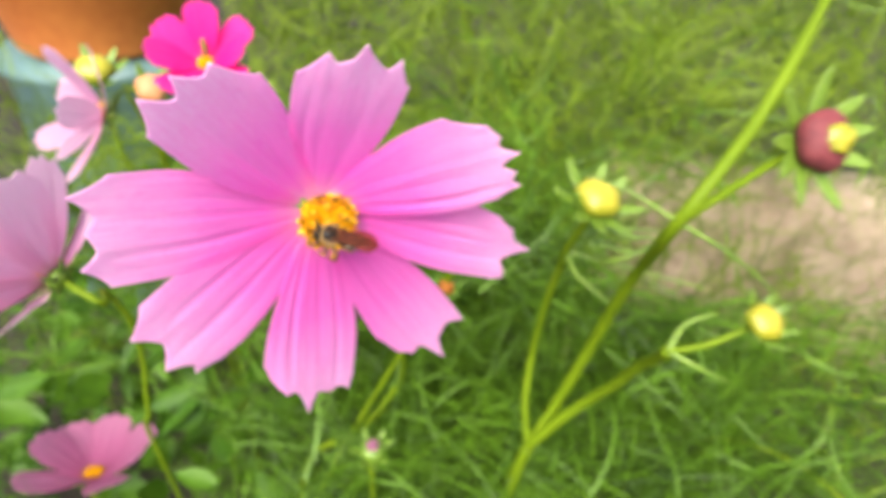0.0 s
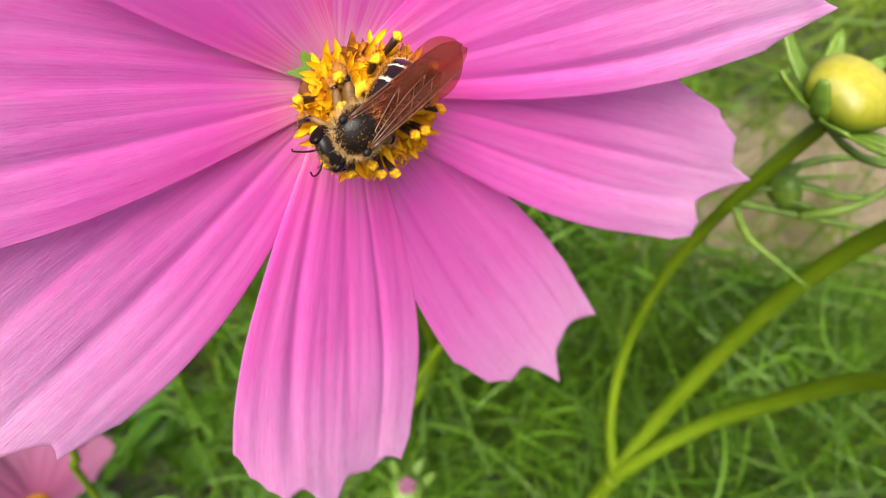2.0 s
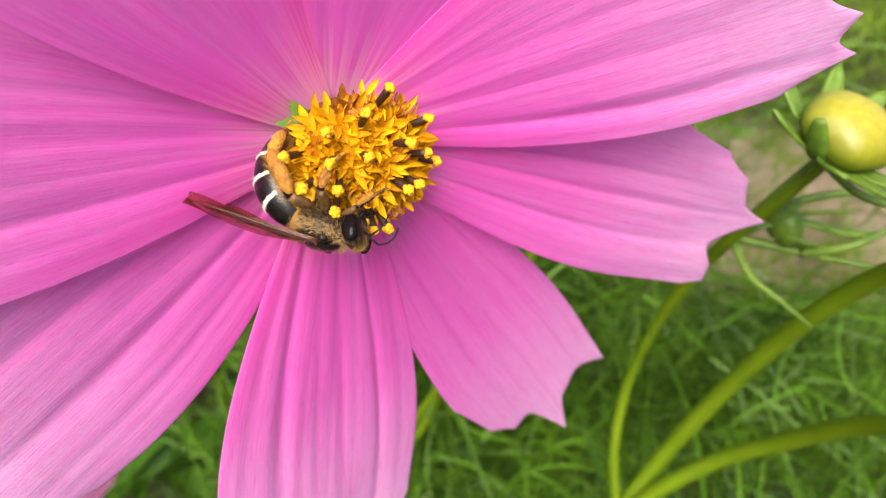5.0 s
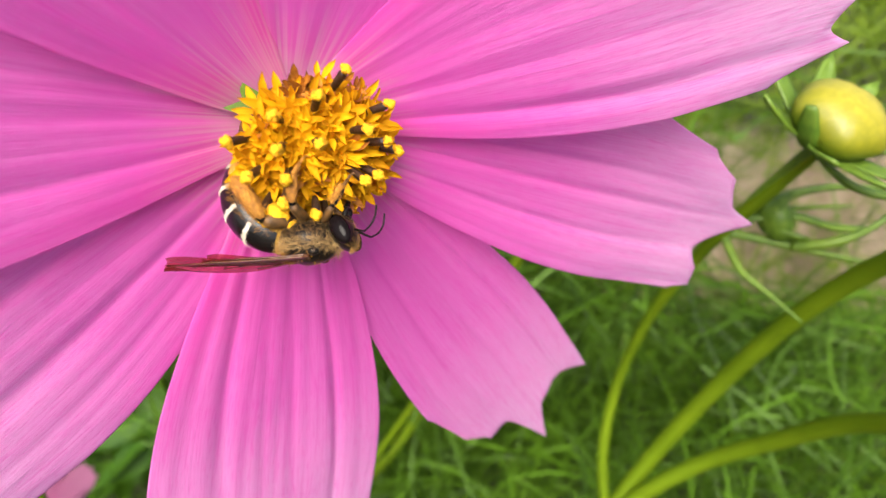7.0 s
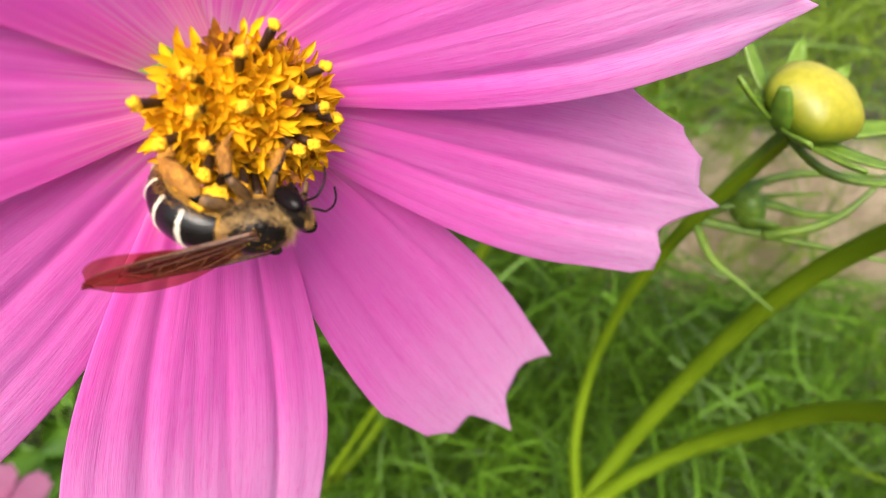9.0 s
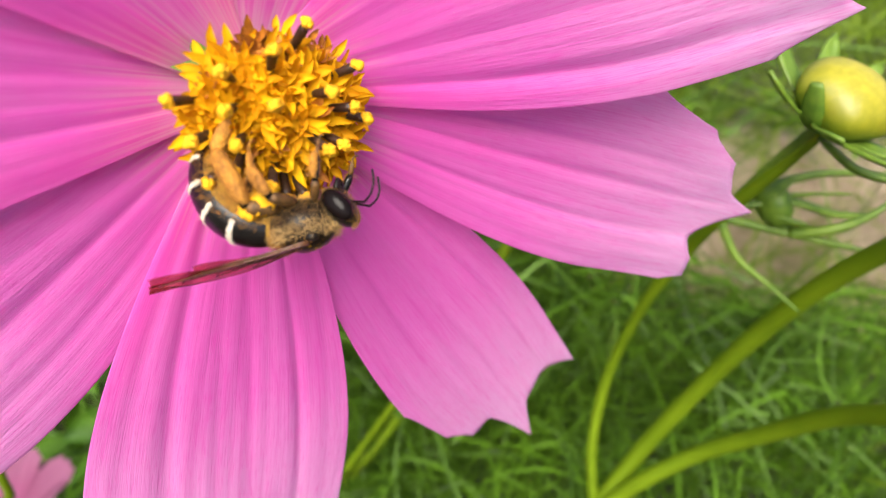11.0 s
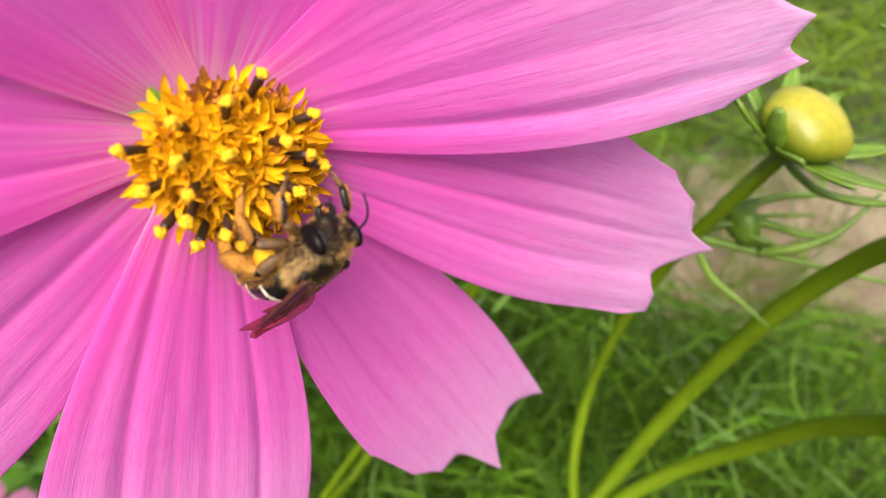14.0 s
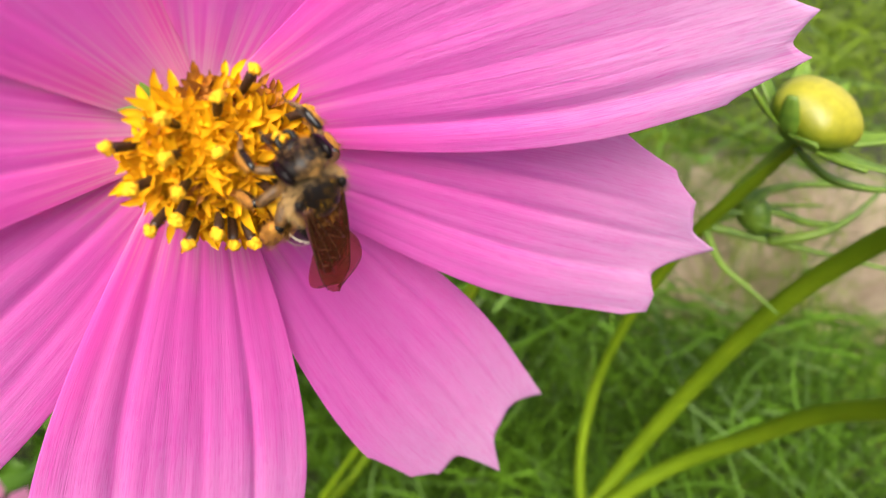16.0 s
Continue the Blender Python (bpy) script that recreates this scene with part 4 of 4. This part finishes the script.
g = Geo()
count = 0
while count < 900:
    p = Vector((rnd.uniform(-420, 60), rnd.uniform(20, 420), rnd.uniform(10, 300)))
    if not free(p) or p.z > 300 + 0.25 * p.x or (p.x > -20 and p.y < 130):
        continue
    count += 1
    turn = Euler((rnd.uniform(-0.8, 0.8), rnd.uniform(-0.8, 0.8), rnd.uniform(0, 6.3))).to_matrix()
    n, w = rnd.uniform(16, 34), rnd.uniform(6, 12)
    pts = []
    for i in range(6):
        s = i / 5
        for j in range(3):
            v = j - 1
            pts.append(turn @ Vector((n * s, v * w * math.sin(math.pi * min(0.97, 0.08 + s * 0.9)) * 0.8, 2.5 * abs(v) - 6 * s * s)) + p)
    g.grid(pts, 6, 3)
tagged(new("leafy_undergrowth", g.mesh("leafy_undergrowth", BROAD)), "low bright green broad leaves on the soil", "foliage", kind="stuff")

# ============ pot, slab ============
CLAY = mottled("terracotta", (0.62, 0.16, 0.03), (0.82, 0.27, 0.055), 14.0, 0.8, 0.4, 0.001)
TEAL = mottled("teal_glaze", (0.05, 0.10, 0.10), (0.11, 0.19, 0.18), 20.0, 0.4)
WOOD = mottled("weathered_wood", (0.17, 0.12, 0.075), (0.42, 0.33, 0.235), 18.0, 0.85, 0.8, 0.003)


def lathe(profile, n=48):
    g = Geo()
    pts = [(r * math.cos(2 * math.pi * j / n), r * math.sin(2 * math.pi * j / n), z) for r, z in profile for j in range(n)]
    g.grid(pts, len(profile), n, True)
    return g


pot = new("plant_pot")
pot.location = (-0.35, 0.55, 0.0)
tagged(pot, "orange terracotta plant pot standing behind the flowers", "plant pot")
part("body", lathe([(0.5, 302), (80, 302), (88, 310), (108, 430), (118, 432), (122, 440), (122, 480), (117, 486), (108, 480), (104, 440), (20, 435)]).mesh("body", CLAY), pot)
part("foot_stand", lathe([(0.5, 0), (120, 0), (125, 10), (105, 280), (112, 290), (112, 298), (0.5, 300)]).mesh("foot_stand", TEAL), pot, "dull teal stand under the pot")

plank = new("edging_plank")
plank.location = (0.52, 0.40, 0.0)
plank.rotation_euler = (0, 0, radians(-12))
tagged(plank, "weathered grey-brown wooden edging behind the plants", "plank")
g = Geo()
pts = []
for i in range(41):
    x = -330 + 900 * i / 40
    for j in range(12):
        a = 2 * math.pi * (j + 0.5) / 12
        c, s = math.cos(a), math.sin(a)
        pts.append((x, 45 * math.copysign(abs(c) ** 0.45, c) + 3 * noise.noise(Vector((x / 60, c, s))), 110 + 112 * math.copysign(abs(s) ** 0.45, s) + 4 * noise.noise(Vector((x / 80, s, c)))))
g.grid(pts, 41, 12, True)
g.f.append(tuple(range(11, -1, -1)))
g.f.append(tuple(40 * 12 + j for j in range(12)))
part("board", g.mesh("board", WOOD), plank)


# ============ movement ============
def motions():
    walk(bee, [
        (0, pose(0.00378, -0.00903, 0.45059, -45.3, -28.5, -159.7)),
        (0.5, pose(0.00340, -0.00937, 0.45011, -63.1, -22.3, -165.0)),
        (1, pose(0.00355, -0.00958, 0.45027, -49.8, -1.9, -152.7)),
        (1.5, pose(0.00210, -0.00918, 0.45107, -54.5, 23.6, -134.7)),
        (2, pose(0.00201, -0.00916, 0.45125, -66.5, 21.7, -139.6)),
        (2.5, pose(0.00221, -0.00967, 0.45080, -69.1, 15.0, -138.8)),
        (3, pose(0.00235, -0.01019, 0.45017, -16.9, 41.6, -107.6)),
        (3.5, pose(0.00090, -0.00992, 0.44945, 69.3, 38.3, -52.2)),
        (4, pose(0.00075, -0.00935, 0.44961, 92.5, 41.5, -29.9)),
        (4.5, pose(-0.00013, -0.00897, 0.44880, 113.6, 24.6, -24.8)),
        (7, pose(0.00228, -0.00879, 0.44617, 129.6, -3.9, -1.7)),
        (7.5, pose(0.00244, -0.00956, 0.44679, 129.2, 14.1, 15.6)),
        (8, pose(0.00285, -0.00983, 0.44630, 127.2, 4.1, 12.1)),
        (8.5, pose(0.00327, -0.01012, 0.44660, 110.1, -7.5, 6.6)),
        (11, pose(0.00452, -0.00939, 0.44615, 135.0, -13.6, 7.2)),
        (11.5, pose(0.00459, -0.00813, 0.44544, 134.0, -25.8, 7.9)),
        (12, pose(0.00529, -0.00762, 0.44556, 135.9, -26.2, 9.5)),
        (12.5, pose(0.00649, -0.00760, 0.44663, 151.3, -38.1, -12.2)),
        (13, pose(0.00626, -0.00845, 0.44680, 155.4, -46.1, -27.7)),
        (13.5, pose(0.00671, -0.00878, 0.44690, 178.6, -50.0, -40.9)),
        (14, pose(0.00768, -0.00955, 0.44738, 158.1, -49.7, -30.0)),
        (14.5, pose(0.00822, -0.00694, 0.44804, 152.2, -60.0, -23.4)),
        (15, pose(0.00813, -0.00747, 0.44821, 156.7, -57.4, -21.6)),
        (15.5, pose(0.00858, -0.00828, 0.44888, -174.3, -57.6, -58.3)),
        (16, pose(0.00785, -0.00723, 0.45026, -141.7, -67.9, -87.8)),
    ])
    walk(near_petal, [(t, NEAR_REST @ pose(0, 0, 0, 0, p, y)) for t, p, y in ((0, 0, 0), (0.9, 0.5, 0), (1.6, 5.8, -0.8), (16, 5.8, -0.8))])
    walk(low_petal, [(t, LOW_REST @ pose(0, 0, 0, r, p, y)) for t, r, p, y in ((0, 0, 0, 0), (4.5, 0, 0, 0), (7.0, 5, 0, -2.4), (8.5, 7, 0, -3.3), (16, 7, 0, -3.3))])
    walk(budding, [
        (0, pose(0.03, 0.06, 0, 0.11, 0.08, 0)),
        (0.5, pose(0.03, 0.06, 0, -0.04, 0.20, 0)),
        (1, pose(0.03, 0.06, 0, -0.20, 0.11, 0)),
        (1.5, pose(0.03, 0.06, 0, 0.20, 0.10, 0)),
        (2, pose(0.03, 0.06, 0, 0.51, -0.10, 0)),
        (2.5, pose(0.03, 0.06, 0, 0.17, 0.00, 0)),
        (3, pose(0.03, 0.06, 0, 0.18, -0.06, 0)),
        (3.5, pose(0.03, 0.06, 0, 0.58, -0.41, 0)),
        (4, pose(0.03, 0.06, 0, 0.51, -0.39, 0)),
        (4.5, pose(0.03, 0.06, 0, 0.60, -0.41, 0)),
        (7, pose(0.03, 0.06, 0, 0.21, -0.24, 0)),
        (7.5, pose(0.03, 0.06, 0, 0.49, -0.14, 0)),
        (8, pose(0.03, 0.06, 0, 0.48, -0.24, 0)),
        (8.5, pose(0.03, 0.06, 0, 0.38, -0.19, 0)),
        (11, pose(0.03, 0.06, 0, 0.02, -0.11, 0)),
        (11.5, pose(0.03, 0.06, 0, -0.02, -0.07, 0)),
        (12, pose(0.03, 0.06, 0, -0.32, 0.06, 0)),
        (12.5, pose(0.03, 0.06, 0, -0.33, 0.04, 0)),
        (13, pose(0.03, 0.06, 0, -0.43, 0.11, 0)),
        (13.5, pose(0.03, 0.06, 0, -0.38, 0.15, 0)),
        (14, pose(0.03, 0.06, 0, -0.44, 0.18, 0)),
        (14.5, pose(0.03, 0.06, 0, -0.48, 0.30, 0)),
        (15, pose(0.03, 0.06, 0, -0.74, 0.45, 0)),
        (15.5, pose(0.03, 0.06, 0, -0.73, 0.48, 0)),
        (16, pose(0.03, 0.06, 0, -0.90, 0.60, 0)),
    ])
    for leg, hip, side, name in BEE_LEGS:
        rows = []
        for k in range(33):
            t = k / 2
            swing = 9 * math.sin(2.6 * t + side + len(name)) + 5 * math.sin(5.1 * t + 2 * side)
            yaw = 0.5 * swing * side
            if name == "hind_leg":
                kick = max(0.0, min(1.0, (t - 14) / 0.5, 0.2 + (16 - t) * 1.6)) if side > 0 else 0.0
                swing += 50 * kick - 25 * max(0.0, min(1.0, 1 - (t - 2.5)))
                yaw -= 26 * kick + 22 * side * max(0.0, min(1.0, 3.6 - t))
                swing -= 18 * max(0.0, min(1.0, (t - 4.5) / 2, (13.5 - t) / 1.0)) + 16 * max(0.0, min(1.0, (t - 9) / 2, (13.5 - t) / 1.0))
            if name == "front_leg":
                swing += 12 * max(0.0, min(1.0, (t - 14.5) / 1.0))
            rows.append((t, Matrix.Translation(hip * MM) @ pose(0, 0, 0, 0, swing, yaw)))
        walk(leg, rows)
    walk(head, [(t, HEAD_REST @ pose(0, 0, 0, 0, p, y)) for t, p, y in HEAD_TURNS])
    walk(abdomen, [(t, ABDOMEN_REST @ pose(0, 0, 0, 0, p, y)) for t, p, y in ABDOMEN_TURNS])


# seconds, nod, turn in degrees
HEAD_TURNS = [(0, 35, 0), (1.5, 48, 0), (3, 55, 0), (3.5, 70, 20), (4.5, 30, 20), (7, 30, 5), (8.5, 35, 5), (11, 30, 0), (12.5, 20, 0), (13.5, 20, 0), (14.5, 20, 5), (15.5, 20, 10), (16, 15, 10)]
ABDOMEN_TURNS = [(0, 5, 0), (3, 12, -4), (3.5, 14, -16), (4, 4, -10), (4.5, -8, 0), (7, -15, 0), (8.5, -14, 0), (11, -16, 0), (12.5, -10, 0), (13.5, 5, 0), (15, 10, 0), (16, 0, 0)]
motions()
